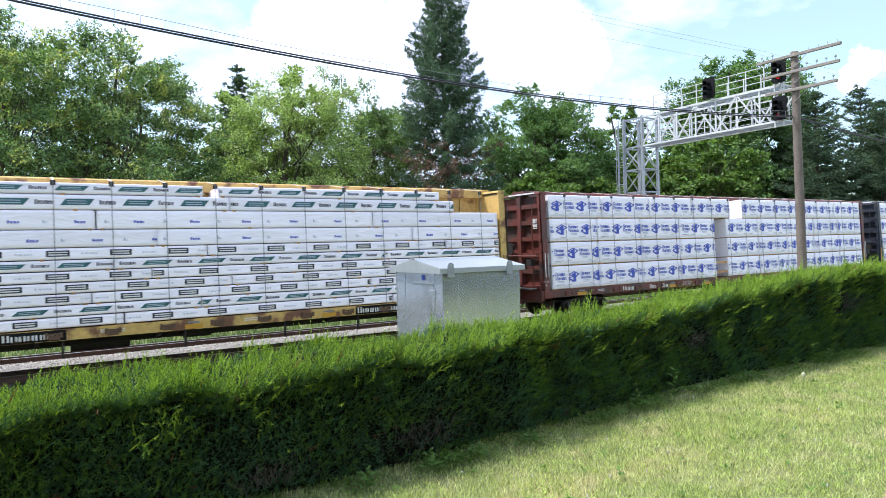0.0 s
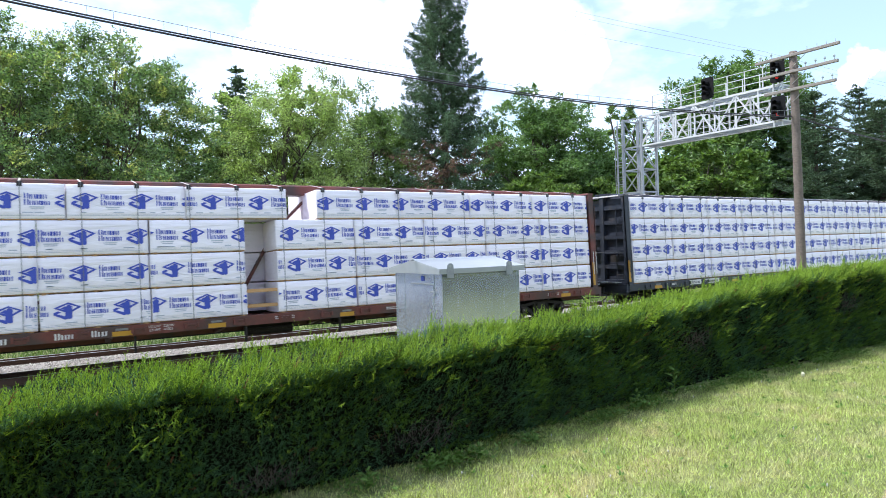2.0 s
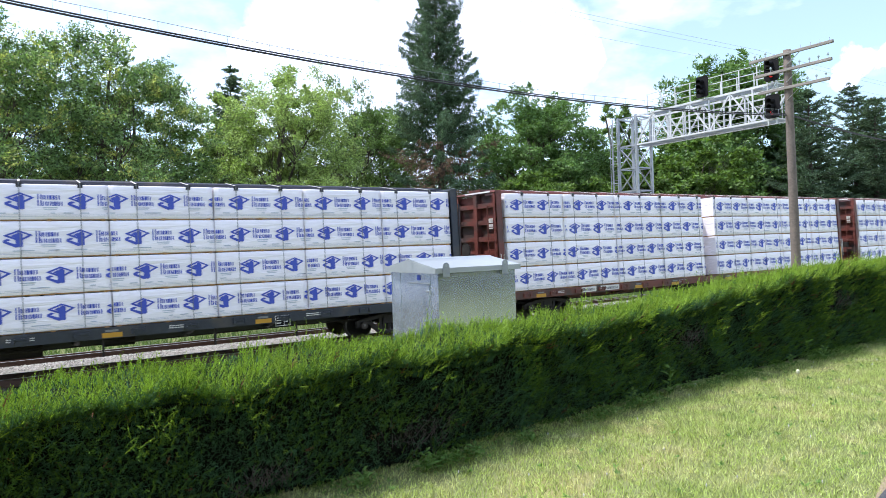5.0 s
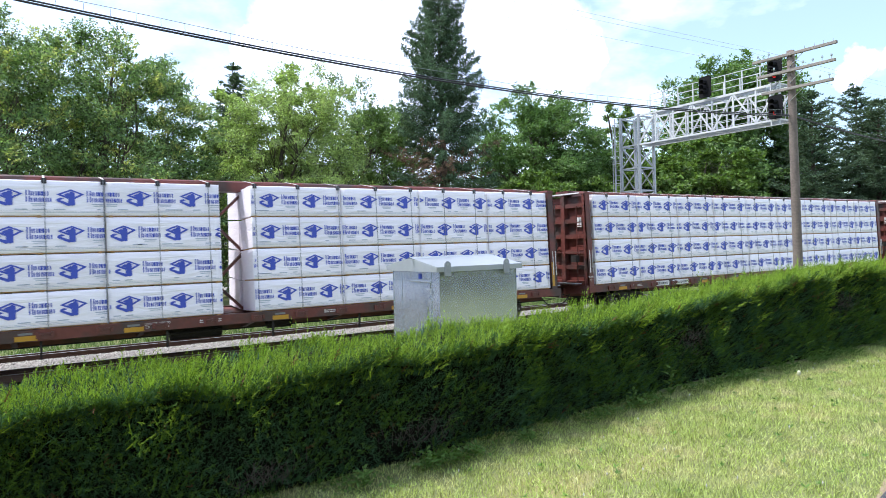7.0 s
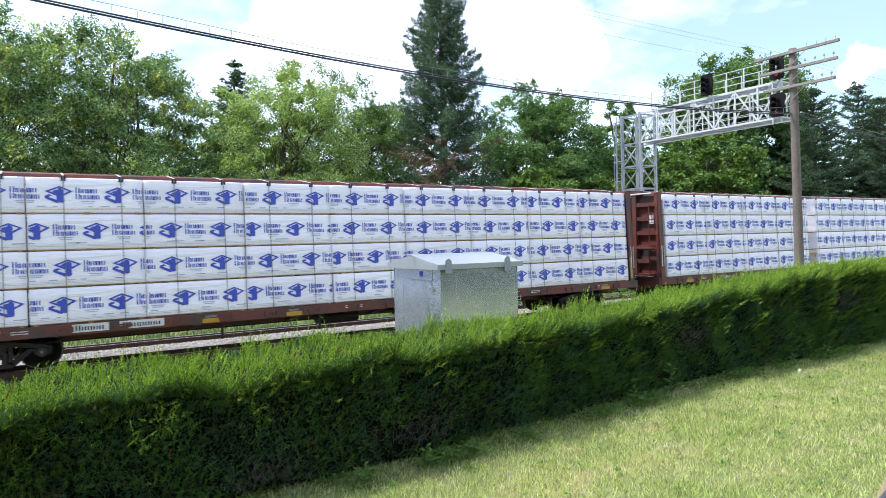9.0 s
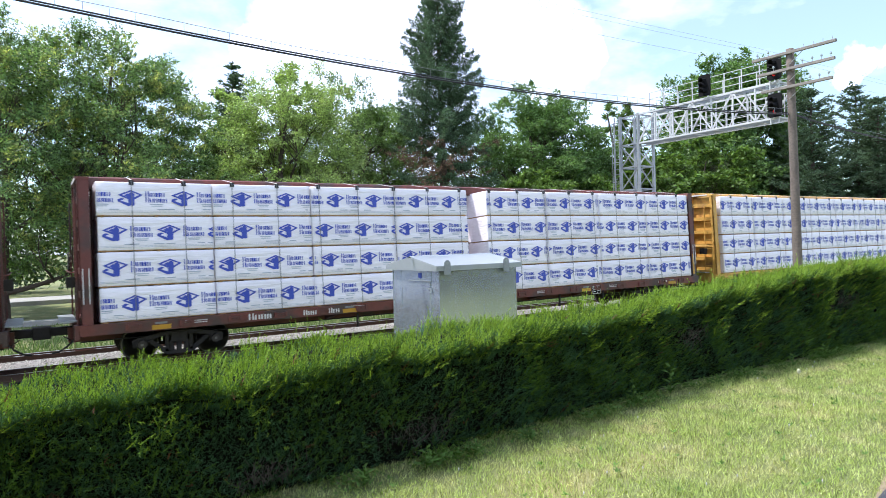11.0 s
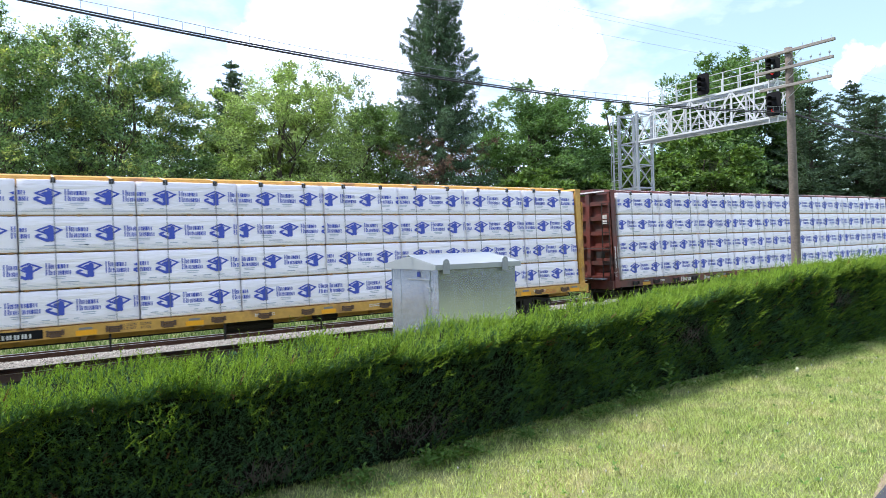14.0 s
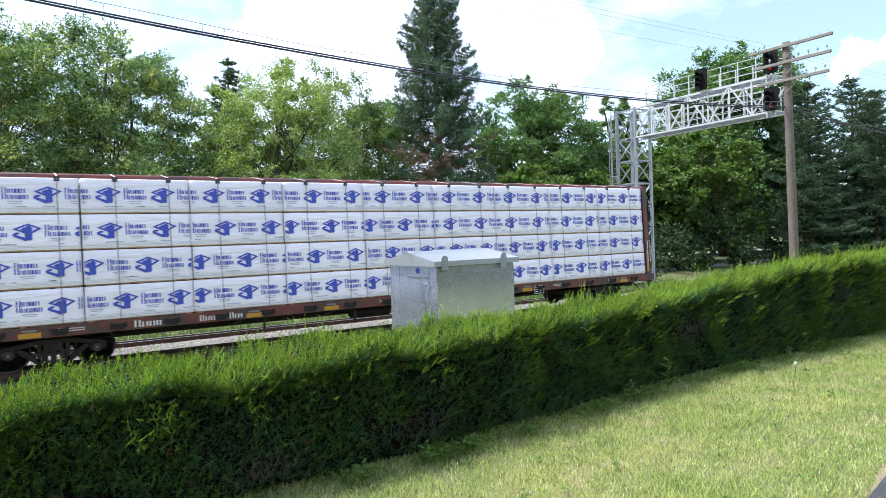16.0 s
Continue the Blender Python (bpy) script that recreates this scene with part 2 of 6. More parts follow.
M_ELM = mat("elm_leaf", (0.155, 0.245, 0.080), 0.5, spec=0.35, vary=0.25, grain=0.8, stain=0.5, bump=0, island=0.65, soft=0.4)
M_THICKET = mat("thicket_leaf", (0.088, 0.150, 0.050), 0.6, spec=0.25, vary=0.3, grain=0.8, stain=0.5, bump=0, island=0.6, soft=0.3)
M_UNSEEN_WALL = mat("unseen_wall_paint", (0.20, 0.19, 0.17), 0.8, vary=0.15, grain=8, stain=1.0, bump=0.1)
M_CONCRETE = mat("pale_concrete", (0.36, 0.345, 0.32), 0.9, vary=0.2, grain=40, stain=2, bump=0.3)


def lamp_red():
    m = bpy.data.materials.new("red_signal_light")
    m.use_nodes = True
    b = m.node_tree.nodes["Principled BSDF"]
    b.inputs["Base Color"].default_value = (0.5, 0.01, 0.01, 1)
    b.inputs["Emission Color"].default_value = (1.0, 0.03, 0.02, 1)
    b.inputs["Emission Strength"].default_value = 0.3
    return m


M_SIGNAL = lamp_red()


# ---- shape helpers ----
class Shape:
    """Vertices and faces that gather boxes, bars and flat pieces into one mesh."""

    def __init__(self):
        self.v, self.f = [], []

    def box(self, x0, x1, y0, y1, z0, z1):
        k = len(self.v)
        self.v += [(x, y, z) for z in (z0, z1) for x, y in ((x0, y0), (x1, y0), (x1, y1), (x0, y1))]
        self.f += [(k + 3, k + 2, k + 1, k), (k + 4, k + 5, k + 6, k + 7)] + [(k + i, k + (i + 1) % 4, k + 4 + (i + 1) % 4, k + 4 + i) for i in range(4)]
        return self

    def prism(self, pts, axis, a, b):
        """A polygon swept along an axis; pts are the other two coordinates in x, y, z order."""
        k, n = len(self.v), len(pts)
        for c in (a, b):
            for p, q in pts:
                self.v.append({"x": (c, p, q), "y": (p, c, q), "z": (p, q, c)}[axis])
        self.f += [tuple(range(k + n - 1, k - 1, -1)), tuple(range(k + n, k + 2 * n))]
        self.f += [(k + i, k + (i + 1) % n, k + n + (i + 1) % n, k + n + i) for i in range(n)]
        return self

    def bar(self, p, q, w, d=None, up=(0, 0, 1)):
        """A straight bar of rectangular section between two points."""
        p, q = Vector(p), Vector(q)
        t = (q - p).normalized()
        a = t.cross(Vector(up))
        if a.length < 1e-4:
            a = t.cross(Vector((1, 0, 0)))
        a.normalize()
        b = t.cross(a)
        a, b = a * w / 2, b * (d or w) / 2
        k = len(self.v)
        for c in (p, q):
            self.v += [tuple(c + a + b), tuple(c - a + b), tuple(c - a - b), tuple(c + a - b)]
        self.f += [(k, k + 1, k + 2, k + 3), (k + 7, k + 6, k + 5, k + 4)] + [(k + (i + 1) % 4, k + i, k + 4 + i, k + 4 + (i + 1) % 4) for i in range(4)]
        return self

    def tube(self, pts, radii, n=8, cap=True):
        """A round rod along points."""
        pts = [Vector(p) for p in pts]
        if not hasattr(radii, "__len__"):
            radii = [radii] * len(pts)
        k = len(self.v)
        for i, p in enumerate(pts):
            t = (pts[min(i + 1, len(pts) - 1)] - pts[max(i - 1, 0)]).normalized()
            a = t.cross(Vector((0.31, 0.17, 0.94)) if abs(t.z) < 0.9 else Vector((1, 0, 0))).normalized()
            b = t.cross(a)
            for j in range(n):
                c = 2 * math.pi * j / n
                self.v.append(tuple(p + (a * math.cos(c) + b * math.sin(c)) * radii[i]))
        for i in range(len(pts) - 1):
            for j in range(n):
                self.f.append((k + i * n + j, k + i * n + (j + 1) % n, k + (i + 1) * n + (j + 1) % n, k + (i + 1) * n + j))
        if cap:
            self.f += [tuple(range(k + n - 1, k - 1, -1)), tuple(range(k + (len(pts) - 1) * n, k + len(pts) * n))]
        return self

    def poly(self, pts):
        k = len(self.v)
        self.v += [tuple(p) for p in pts]
        self.f.append(tuple(range(k, k + len(pts))))
        return self

    def mesh(self, name, material, bevel=0.0, smooth=False):
        me = bpy.data.meshes.new(name)
        me.from_pydata(self.v, [], self.f)
        if bevel:
            bm = bmesh.new()
            bm.from_mesh(me)
            bmesh.ops.bevel(bm, geom=list(bm.edges), offset=bevel, segments=1, affect="EDGES", clamp_overlap=True)
            bm.to_mesh(me)
            bm.free()
        me.materials.append(material)
        if smooth:
            me.polygons.foreach_set("use_smooth", [True] * len(me.polygons))
        me.update()
        return me


def part(name, shape, material, parent=None, label="", bevel=0.0, smooth=False):
    """One mesh object; shape is a Shape or a ready mesh."""
    ob = new(name, shape.mesh(name, material, bevel, smooth) if isinstance(shape, Shape) else shape)
    ob.parent = parent
    return tagged(ob, label)


def quads(name, verts, material):
    """A mesh of separate three- or four-cornered pieces from an array (n, corners, 3)."""
    n, k = verts.shape[:2]
    me = bpy.data.meshes.new(name)
    me.vertices.add(k * n)
    me.vertices.foreach_set("co", np.ascontiguousarray(verts, dtype=np.float32).ravel())
    me.loops.add(k * n)
    me.loops.foreach_set("vertex_index", np.arange(k * n, dtype=np.int32))
    me.polygons.add(n)
    me.polygons.foreach_set("loop_start", np.arange(0, k * n, k, dtype=np.int32))
    me.materials.append(material)
    me.update(calc_edges=True)
    return me


def unit(a):
    return a / np.maximum(np.linalg.norm(a, axis=-1, keepdims=True), 1e-9)


def blades(base, along, side, length, width):
    """Leaf-shaped quads: from base along a direction, widest at 40 %."""
    length, width = np.broadcast_to(length, len(base))[:, None], np.broadcast_to(width, len(base))[:, None]
    mid = base + along * length * 0.42
    return np.stack([base, mid + side * width / 2, base + along * length, mid - side * width / 2], 1)


def spikes(base, along, side, length, width):
    """Small pointed leaves: three corners each."""
    length, width = np.broadcast_to(length, len(base))[:, None], np.broadcast_to(width, len(base))[:, None]
    low = base + along * length * 0.12
    return np.stack([low - side * width / 2, low + side * width / 2, base + along * length], 1)


# ---- plan ----
TRACK_Y, TRACK2_Y = 18.76, 22.72
LAWN_Z = 1.17


def ground_z(x, y):
    """Height of the ground: lawn, bank down to the track bed, far lawn."""
    knots = [(-400, 1.2), (-5, LAWN_Z), (5.9, LAWN_Z), (8.6, 0.05), (12.6, -0.02), (14.6, -0.45), (16.3, -0.45), (16.9, -0.36), (21.9, -0.36), (24.9, -0.66), (25.8, -0.85), (28.5, -0.62), (40, -0.25), (120, 0.2), (1500, 0.5)]
    return np.interp(y, [k[0] for k in knots], [k[1] for k in knots])


def ground():
    xs = np.concatenate([[-1500, -500, -200, -90, -50], np.arange(-30, 110, 2.0), [130, 200, 500, 1500]])
    ys = np.concatenate([[-400, -100, -40, -15, -5], np.arange(0, 30, 0.5), np.arange(30, 70, 3.0), [80, 100, 140, 250, 600, 1500]])
    gx, gy = np.meshgrid(xs, ys)
    gz = ground_z(gx, gy) + 0.015 * np.sin(gx * 1.7 + gy) * np.cos(gy * 1.3)
    me = bpy.data.meshes.new("ground")
    nx, ny = len(xs), len(ys)
    me.from_pydata(np.stack([gx, gy, gz], -1).reshape(-1, 3).tolist(), [], [(j * nx + i, j * nx + i + 1, (j + 1) * nx + i + 1, (j + 1) * nx + i) for j in range(ny - 1) for i in range(nx - 1)])
    me.materials.append(M_LAWN)
    me.polygons.foreach_set("use_smooth", [True] * len(me.polygons))
    tagged(new("ground", me), "mown lawn sloping down to the railway", "ground", kind="structure")


ground()


def lawn_grass():
    r = np.random.default_rng(3)
    n = 225000
    x, y = np.where(r.random(n) < 0.84, r.uniform(0.6, 12.5, n), r.uniform(-5.5, 0.6, n)), r.uniform(1.5, 4.4, n)
    y = np.where(x < 3, 4.4 - (y - 1.5) / 2.9 * (4.4 - 1.7 - 0.26 * (x - 4.03)), y)
    # fewer blades past the driveway's edge
    keep = y > 1.79 + 0.26 * (x - 4.03) - 0.05 + 0.07 * np.sin(x * 9) * np.cos(x * 23)
    x, y = x[keep], y[keep]
    n = len(x)
    tall = 0.026 + 0.032 * r.random(n) + 0.024 * (np.sin(x * 2.1 + 1) * np.sin(y * 3.3) > 0.55)
    base = np.stack([x, y, ground_z(x, y) + 0.0 * x], 1)
    lean = np.stack([r.normal(0, 0.55, n), r.normal(0, 0.55, n), np.ones(n)], 1)
    along = unit(lean)
    side = unit(np.cross(along, r.normal(size=(n, 3))))
    tagged(new("lawn_grass", quads("lawn_grass", spikes(base, along, side, tall, 0.0042 + 0.003 * r.random(n)), M_GRASS)), "short sunlit lawn grass with dry straw-coloured patches", "grass", kind="stuff")
    # bank and the strip behind the train: longer grass
    n = 26000
    x, y = r.uniform(-12, 36, n), 25.6 + 9.5 * r.random(n) ** 1.6
    base = np.stack([x, y, ground_z(x, y)], 1)
    along = unit(np.stack([r.normal(0, 0.4, n), r.normal(0, 0.4, n), np.ones(n)], 1))
    side = unit(np.cross(along, r.normal(size=(n, 3))))
    tall = np.where(y < 28.5, 0.25 + 0.25 * r.random(n), 0.08 + 0.08 * r.random(n))
    tagged(new("verge_grass", quads("verge_grass", blades(base, along, side, tall, 0.03), M_VERGE)), "longer grass on the verge beyond the tracks", "grass", kind="stuff")


lawn_grass()


def lawn_weeds():
    """Flat rosettes and white clover heads scattered in the lawn."""
    r = np.random.default_rng(9)
    c = 150
    x, y = r.uniform(1.2, 11.0, c), r.uniform(1.9, 4.2, c)
    keep = y > 2.0 + 0.26 * (x - 4.03)
    x, y = x[keep], y[keep]
    base = np.repeat(np.stack([x, y, np.full(len(x), LAWN_Z + 0.03)], 1), 7, 0)
    n = len(base)
    al = unit(np.stack([r.normal(size=n), r.normal(size=n), 0.35 + 0.2 * r.random(n)], 1))
    sd = unit(np.cross(al, np.array([0, 0, 1.0])))
    tagged(new("lawn_weeds", quads("lawn_weeds", blades(base, al, sd, r.uniform(0.02, 0.05, n), 0.018), M_WEED)), "flat green weed rosettes in the lawn", "weeds", kind="stuff")
    # low leafy weeds along the hedge's foot
    n = 12000
    x = r.uniform(1.0, 11.5, n)
    y = np.interp(x, [0, 2, 3, 5.6, 9, 14], [4.0, 4.0, 4.08, 4.36, 4.4, 4.4]) - 0.02 - 0.20 * r.random(n) ** 1.5
    thick = np.sin(x * 3.1) + np.sin(x * 7.7 + 1) > r.uniform(-0.9, 1.2, n)
    x, y = x[thick], y[thick]
    n = len(x)
    base = np.stack([x, y, LAWN_Z + 0.02 + 0.07 * r.random(n)], 1)
    al = unit(np.stack([r.normal(size=n), r.normal(size=n) - 0.4, 0.3 + 0.3 * r.random(n)], 1))
    sd = unit(np.cross(al, np.array([0, 0, 1.0])))
    tagged(new("foot_weeds", quads("foot_weeds", blades(base, al, sd, r.uniform(0.018, 0.042, n), 0.021), M_WEED)), "low leafy green weeds fringing the hedge foot", "weeds", kind="stuff")
    s = Shape()
    for _ in range(45):
        a, b = r.uniform(1.5, 10.5), r.uniform(2.1, 4.3)
        if b > 2.1 + 0.26 * (a - 4.03):
            s.tube([(a, b, LAWN_Z + 0.05), (a, b, LAWN_Z + 0.062), (a, b, LAWN_Z + 0.07)], [0.002, 0.0055, 0.002], 6)
    tagged(part("clover_flowers", s, M_WHITE), "tiny white clover heads in the lawn", "flowers", kind="stuff")
    ob = tagged(new("dandelion"), "pale dandelion clock standing in the lawn", "flower")
    ob.location = (6.72, 3.70, LAWN_Z)
    part("stalk", Shape().tube([(0, 0, 0), (0.005, 0, 0.13)], 0.002, 5), M_WEED, ob)
    part("seed_head", Shape().tube([(0.005, 0, 0.125), (0.005, 0, 0.14), (0.005, 0, 0.165), (0.005, 0, 0.18)], [0.006, 0.018, 0.018, 0.006], 10), M_SEED, ob, "pale seed head")


lawn_weeds()


def driveway():
    e = [(x, 1.79 + 0.26 * (x - 4.03) + 0.02 * math.sin(x * 5)) for x in np.arange(-9.0, 14.0, 0.5)]
    s = Shape().prism([(14, -6.9), *reversed(e), (-9.0, -6.9)], "z", LAWN_Z - 0.1, LAWN_Z + 0.035)
    tagged(part("road", s, M_ASPHALT), "dark asphalt driveway edge beside the lawn", "driveway", kind="structure")
    s = Shape().prism([(a, b + 0.03 + 0.03 * math.sin(a * 17)) for a, b in reversed(e)] + [(a, b - 0.02) for a, b in e], "z", LAWN_Z - 0.1, LAWN_Z + 0.024)
    tagged(part("trim", s, M_DIRT), "dry dirt strip along the driveway edge", "soil", kind="structure")


driveway()


def unseen_wall():
    # out of view; added to keep low skylight off the hedge face
    s = Shape().box(-16, 22, -7.4, -7.0, 1.0, 7.2)
    tagged(part("wall_south", s, M_UNSEEN_WALL), "plain wall added unseen behind the lawn to cut skylight", "wall", kind="structure")


unseen_wall()


# ---- hedge ----
def hedge_top(x):
    return np.interp(x, [-6, 0, 1, 2.8, 4.6, 5.4, 6.8, 8.4, 10.2, 13, 24], [1.91, 1.93, 1.95, 1.98, 1.98, 2.02, 2.08, 2.20, 2.24, 2.24, 2.20]) + 0.025 * np.sin(x * 4.1) + 0.02 * np.sin(x * 9.7 + 1)


def hedge_skin(u, x):
    """A point of the hedge's outline: u runs 0 to 1 from the front foot over the top to the back; gives y, z and the outward normal."""
    foot = np.interp(x, [0, 2, 3, 5.6, 9, 14], [4.0, 4.0, 4.08, 4.36, 4.4, 4.4])
    h, lip, back, rad = hedge_top(x) - LAWN_Z, foot + 0.13, 5.5, 0.06
    ang = np.clip((u - 0.3) / 0.26, 0, 1) * math.pi / 2
    ang2 = np.clip((u - 0.8) / 0.12, 0, 1) * math.pi / 2
    y = foot + 0.07 * np.clip(u / 0.12, 0, 1) * np.clip((0.42 - u) / 0.12, 0, 1) + (lip - foot) * (1 - np.cos(ang)) + np.clip((u - 0.56) / 0.24, 0, 1) * (back - lip - 0.13) + 0.13 * np.sin(ang2)
    z = LAWN_Z + 0.05 + (h - rad - 0.05) * np.clip(u / 0.3, 0, 1) + rad * np.sin(ang) - 0.13 * (1 - np.cos(ang2)) - (h - 0.13) * 0.8 * np.clip((u - 0.92) / 0.08, 0, 1)
    ny = -np.cos(ang) + np.sin(ang2)
    nz = np.sin(ang) * np.cos(ang2)
    return y, z, ny, nz


WORN = ((2.35, 1.36, 0.32), (5.95, 1.66, 0.34), (9.3, 1.80, 0.4), (1.2, 1.3, 0.2))      # bare places: x, height, half width


def hedge():
    r = np.random.default_rng(5)
    root = tagged(new("hedge"), "long clipped evergreen hedge with bright feathery tips and dark face", "hedge")
    root.location = (4, 4.9, LAWN_Z)
    inv = np.array(root.location)
    # near-black shell inside the foliage: the hedge's deep shade as colour
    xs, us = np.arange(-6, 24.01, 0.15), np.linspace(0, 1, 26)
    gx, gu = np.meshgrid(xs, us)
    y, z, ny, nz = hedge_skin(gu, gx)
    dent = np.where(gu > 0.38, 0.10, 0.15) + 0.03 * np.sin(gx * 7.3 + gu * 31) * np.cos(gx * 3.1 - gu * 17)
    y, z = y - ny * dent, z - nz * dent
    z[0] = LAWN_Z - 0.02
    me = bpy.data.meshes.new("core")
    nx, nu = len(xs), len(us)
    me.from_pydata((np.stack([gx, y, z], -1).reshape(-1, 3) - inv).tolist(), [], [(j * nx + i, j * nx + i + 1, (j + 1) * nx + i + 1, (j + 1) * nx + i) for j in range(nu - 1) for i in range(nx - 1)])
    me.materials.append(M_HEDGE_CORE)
    part("core", me, None, root, "near-black inner shell, deep shade painted in")
    # feathery plumes: a stem with branchlets on both sides, each with its own scale leaves
    spread = lambda m: np.where(r.random(m) < 0.93, -1.6 + 14.6 * r.random(m) ** 1.35, np.where(r.random(m) < 0.4, r.uniform(-6, -1.6, m), r.uniform(13, 24, m)))
    n = 60000
    boughs = 2000
    bx, bu = spread(boughs), 0.84 * r.random(boughs) ** 1.2
    b_out, b_lit = np.abs(r.normal(0, 0.085, boughs)) - 0.04, r.normal(0, 0.04, boughs)
    own = r.integers(0, boughs, n)
    loose = r.random(n) < 0.30
    tx = np.where(loose, spread(n), bx[own] + r.normal(0, 0.07, n))
    tu = np.clip(np.where(loose, 0.84 * r.random(n), bu[own] + r.normal(0, 0.05, n)), 0, 0.93)
    # worn places where the bare twigs show
    worn = np.zeros(n, bool)
    for cx, cz, w in WORN:
        _, wz, _, _ = hedge_skin(tu, tx)
        worn |= (((tx - cx) / w) ** 2 + ((wz - cz) / (0.42 * w)) ** 2 < r.uniform(0.3, 1.0, n)) & (tu < 0.5)
    tx, tu, own, loose = tx[~worn], tu[~worn], own[~worn], loose[~worn]
    n = len(tx)
    ty, tz, ny, nz = hedge_skin(tu, tx)
    top = np.clip((tu - 0.46) / 0.08, 0, 1)
    lump = 0.045 * np.sin(tx * 6.1 + 9 * tu) * np.sin(tx * 2.3 - 14 * tu + 1) + 0.03 * np.sin(tx * 13.7 + 23 * tu)
    depth = 0.065 + 0.02 * top + 0.08 * r.random(n) ** 1.3 - (np.where(loose, -0.03, b_out[own]) + lump) * (1 - 0.6 * top)
    # shoots lean out under the rim by uneven amounts, so that the sun catches some of them
    depth -= 0.10 * np.clip(1 - np.abs(tu - 0.38) / 0.14, 0, 1) * r.random(n) ** 1.5 * np.where(loose, 0.7, 0.3 + 1.4 * r.random(boughs)[own])
    grow = 1 + np.clip(tx, 0, 16) * 0.035
    brow = np.clip(1 - np.abs(tu - 0.48) / 0.10, 0, 1)
    axis = unit(np.stack([r.normal(0, 0.38, n) + 0.32 * top + 0.25 * brow, ny * (0.7 - 0.10 * brow) - 0.22 * top - 0.10 * brow + r.normal(0, 0.25, n), nz * 0.4 + 0.45 + 0.5 * top + 0.2 * brow + r.normal(0, 0.22, n)], 1))
    base = np.stack([tx, ty - ny * depth, tz - nz * depth], 1)
    leader = (r.random(n) < 0.045) & (tu > 0.34)
    length = grow * (0.055 + 0.06 * r.random(n)) * np.where(leader, r.uniform(1.4, 2.2, n), 1.0)
    side = unit(np.cross(axis, r.normal(size=(n, 3))))
    flat = np.cross(axis, side)
    lift = np.array([0, 0, 1.0]) * np.where(top > 0.5, 0.10, 0.18)[:, None] * length[:, None]
    slim = np.where(leader, 0.75, 1.0)
    pieces = [spikes(base, unit(axis + lift / length[:, None]), side, length * 1.12, 0.006 * grow)]
    thick = (0.0050 + 0.0016 * top) * grow
    for k in range(7):
        at = (k + 0.8) / 7.4
        sgn = 1 if k % 2 else -1
        p = base + axis * (length * at)[:, None] + lift * at * at
        way = unit(axis * 1.1 + side * sgn * 0.55 + flat * (0.45 * r.normal(size=(n, 1))) + [0, 0, 0.12])
        bl = length * slim * (0.40 - 0.22 * at) * r.uniform(0.75, 1.25, n)
        wide = unit(np.cross(way, flat) + 0.4 * r.normal(size=(n, 3)))
        pieces.append(spikes(p, way, wide, bl, thick))
        for q, turn in ((0.35, 0.55 if k % 4 < 2 else -0.55),):
            leaf_way = unit(way + wide * turn + axis * 0.2 + 0.2 * r.normal(size=(n, 3)))
            pieces.append(spikes(p + way * (bl * q)[:, None], leaf_way, unit(np.cross(leaf_way, r.normal(size=(n, 3)))), bl * 0.6, thick))
    # paler leaves on top and on proud boughs: sun painted in by place
    lit_score = tu + b_lit[own] + r.normal(0, 0.035, n) + 0.5 * lump + np.interp(tx, [0, 3, 6.2, 9, 14], [-0.01, -0.02, 0.0, 0.04, 0.08])
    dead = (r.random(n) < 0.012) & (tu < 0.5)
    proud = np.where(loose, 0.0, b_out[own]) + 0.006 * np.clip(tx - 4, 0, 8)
    fresh = ((lit_score > 0.51) & (depth < 0.17) | leader | ((proud > 0.10) & (lit_score > 0.2))) & ~dead
    mid = ((lit_score > 0.43) | (proud > 0.035) | (r.random(boughs)[own] < 0.12)) & (depth < 0.14) & ~fresh & ~dead
    # dense layer under the tips, in the same painted shade tone
    q = 110000
    qx, qu = spread(q), r.random(q) * 0.93
    y, z, ny, nz = hedge_skin(qu, qx)
    deep = 0.05 + 0.10 * r.random(q)
    inner = spikes(np.stack([qx, y - ny * deep, z - nz * deep], 1), unit(np.stack([r.normal(0, 0.6, q), ny + r.normal(0, 0.5, q), nz + 0.5 + r.normal(0, 0.5, q)], 1)), unit(r.normal(size=(q, 3))), 0.03 + 0.04 * r.random(q), 0.010)
    tagged(part("inner_foliage", quads("inner_foliage", inner - inv, M_HEDGE_SHADE), None, root, "inner foliage in the painted shade tone"), kind="stuff")
    for name, pick, m, lab in (("new_growth", fresh, M_HEDGE, "fresh yellow-green feathery tips, sunlit tone painted in"), ("mid_growth", mid, M_HEDGE_MID, "mid green sprigs"), ("old_foliage", ~fresh & ~mid & ~dead, M_HEDGE_SHADE, "older scale leaves darkened to paint the face's shade"), ("dead_sprig", dead, M_DRYSPRIG, "scattered dead rust-brown sprigs")):
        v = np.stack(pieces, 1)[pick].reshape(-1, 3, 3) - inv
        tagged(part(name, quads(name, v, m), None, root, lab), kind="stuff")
    # bare twig patches
    s = Shape()
    for cx, cz, w in WORN:
        front = float(np.interp(cx, [0, 2, 3, 5.6, 9, 14], [4.0, 4.0, 4.08, 4.36, 4.4, 4.4]))
        for _ in range(80):
            p = Vector((cx + r.normal(0, w / 2), front + 0.12 - 0.10 * r.random(), cz + r.normal(0, 0.2 * w)))
            s.tube([p, p + Vector((r.normal(0, 0.06), -0.04 * r.random(), 0.04 + 0.08 * r.random()))], [0.0022, 0.001], 4, False)
    s.v = [tuple(np.array(p) - inv) for p in s.v]
    tagged(part("dry_twig", s, M_TWIG, root, "bare brown twig patches"), kind="stuff")


hedge()


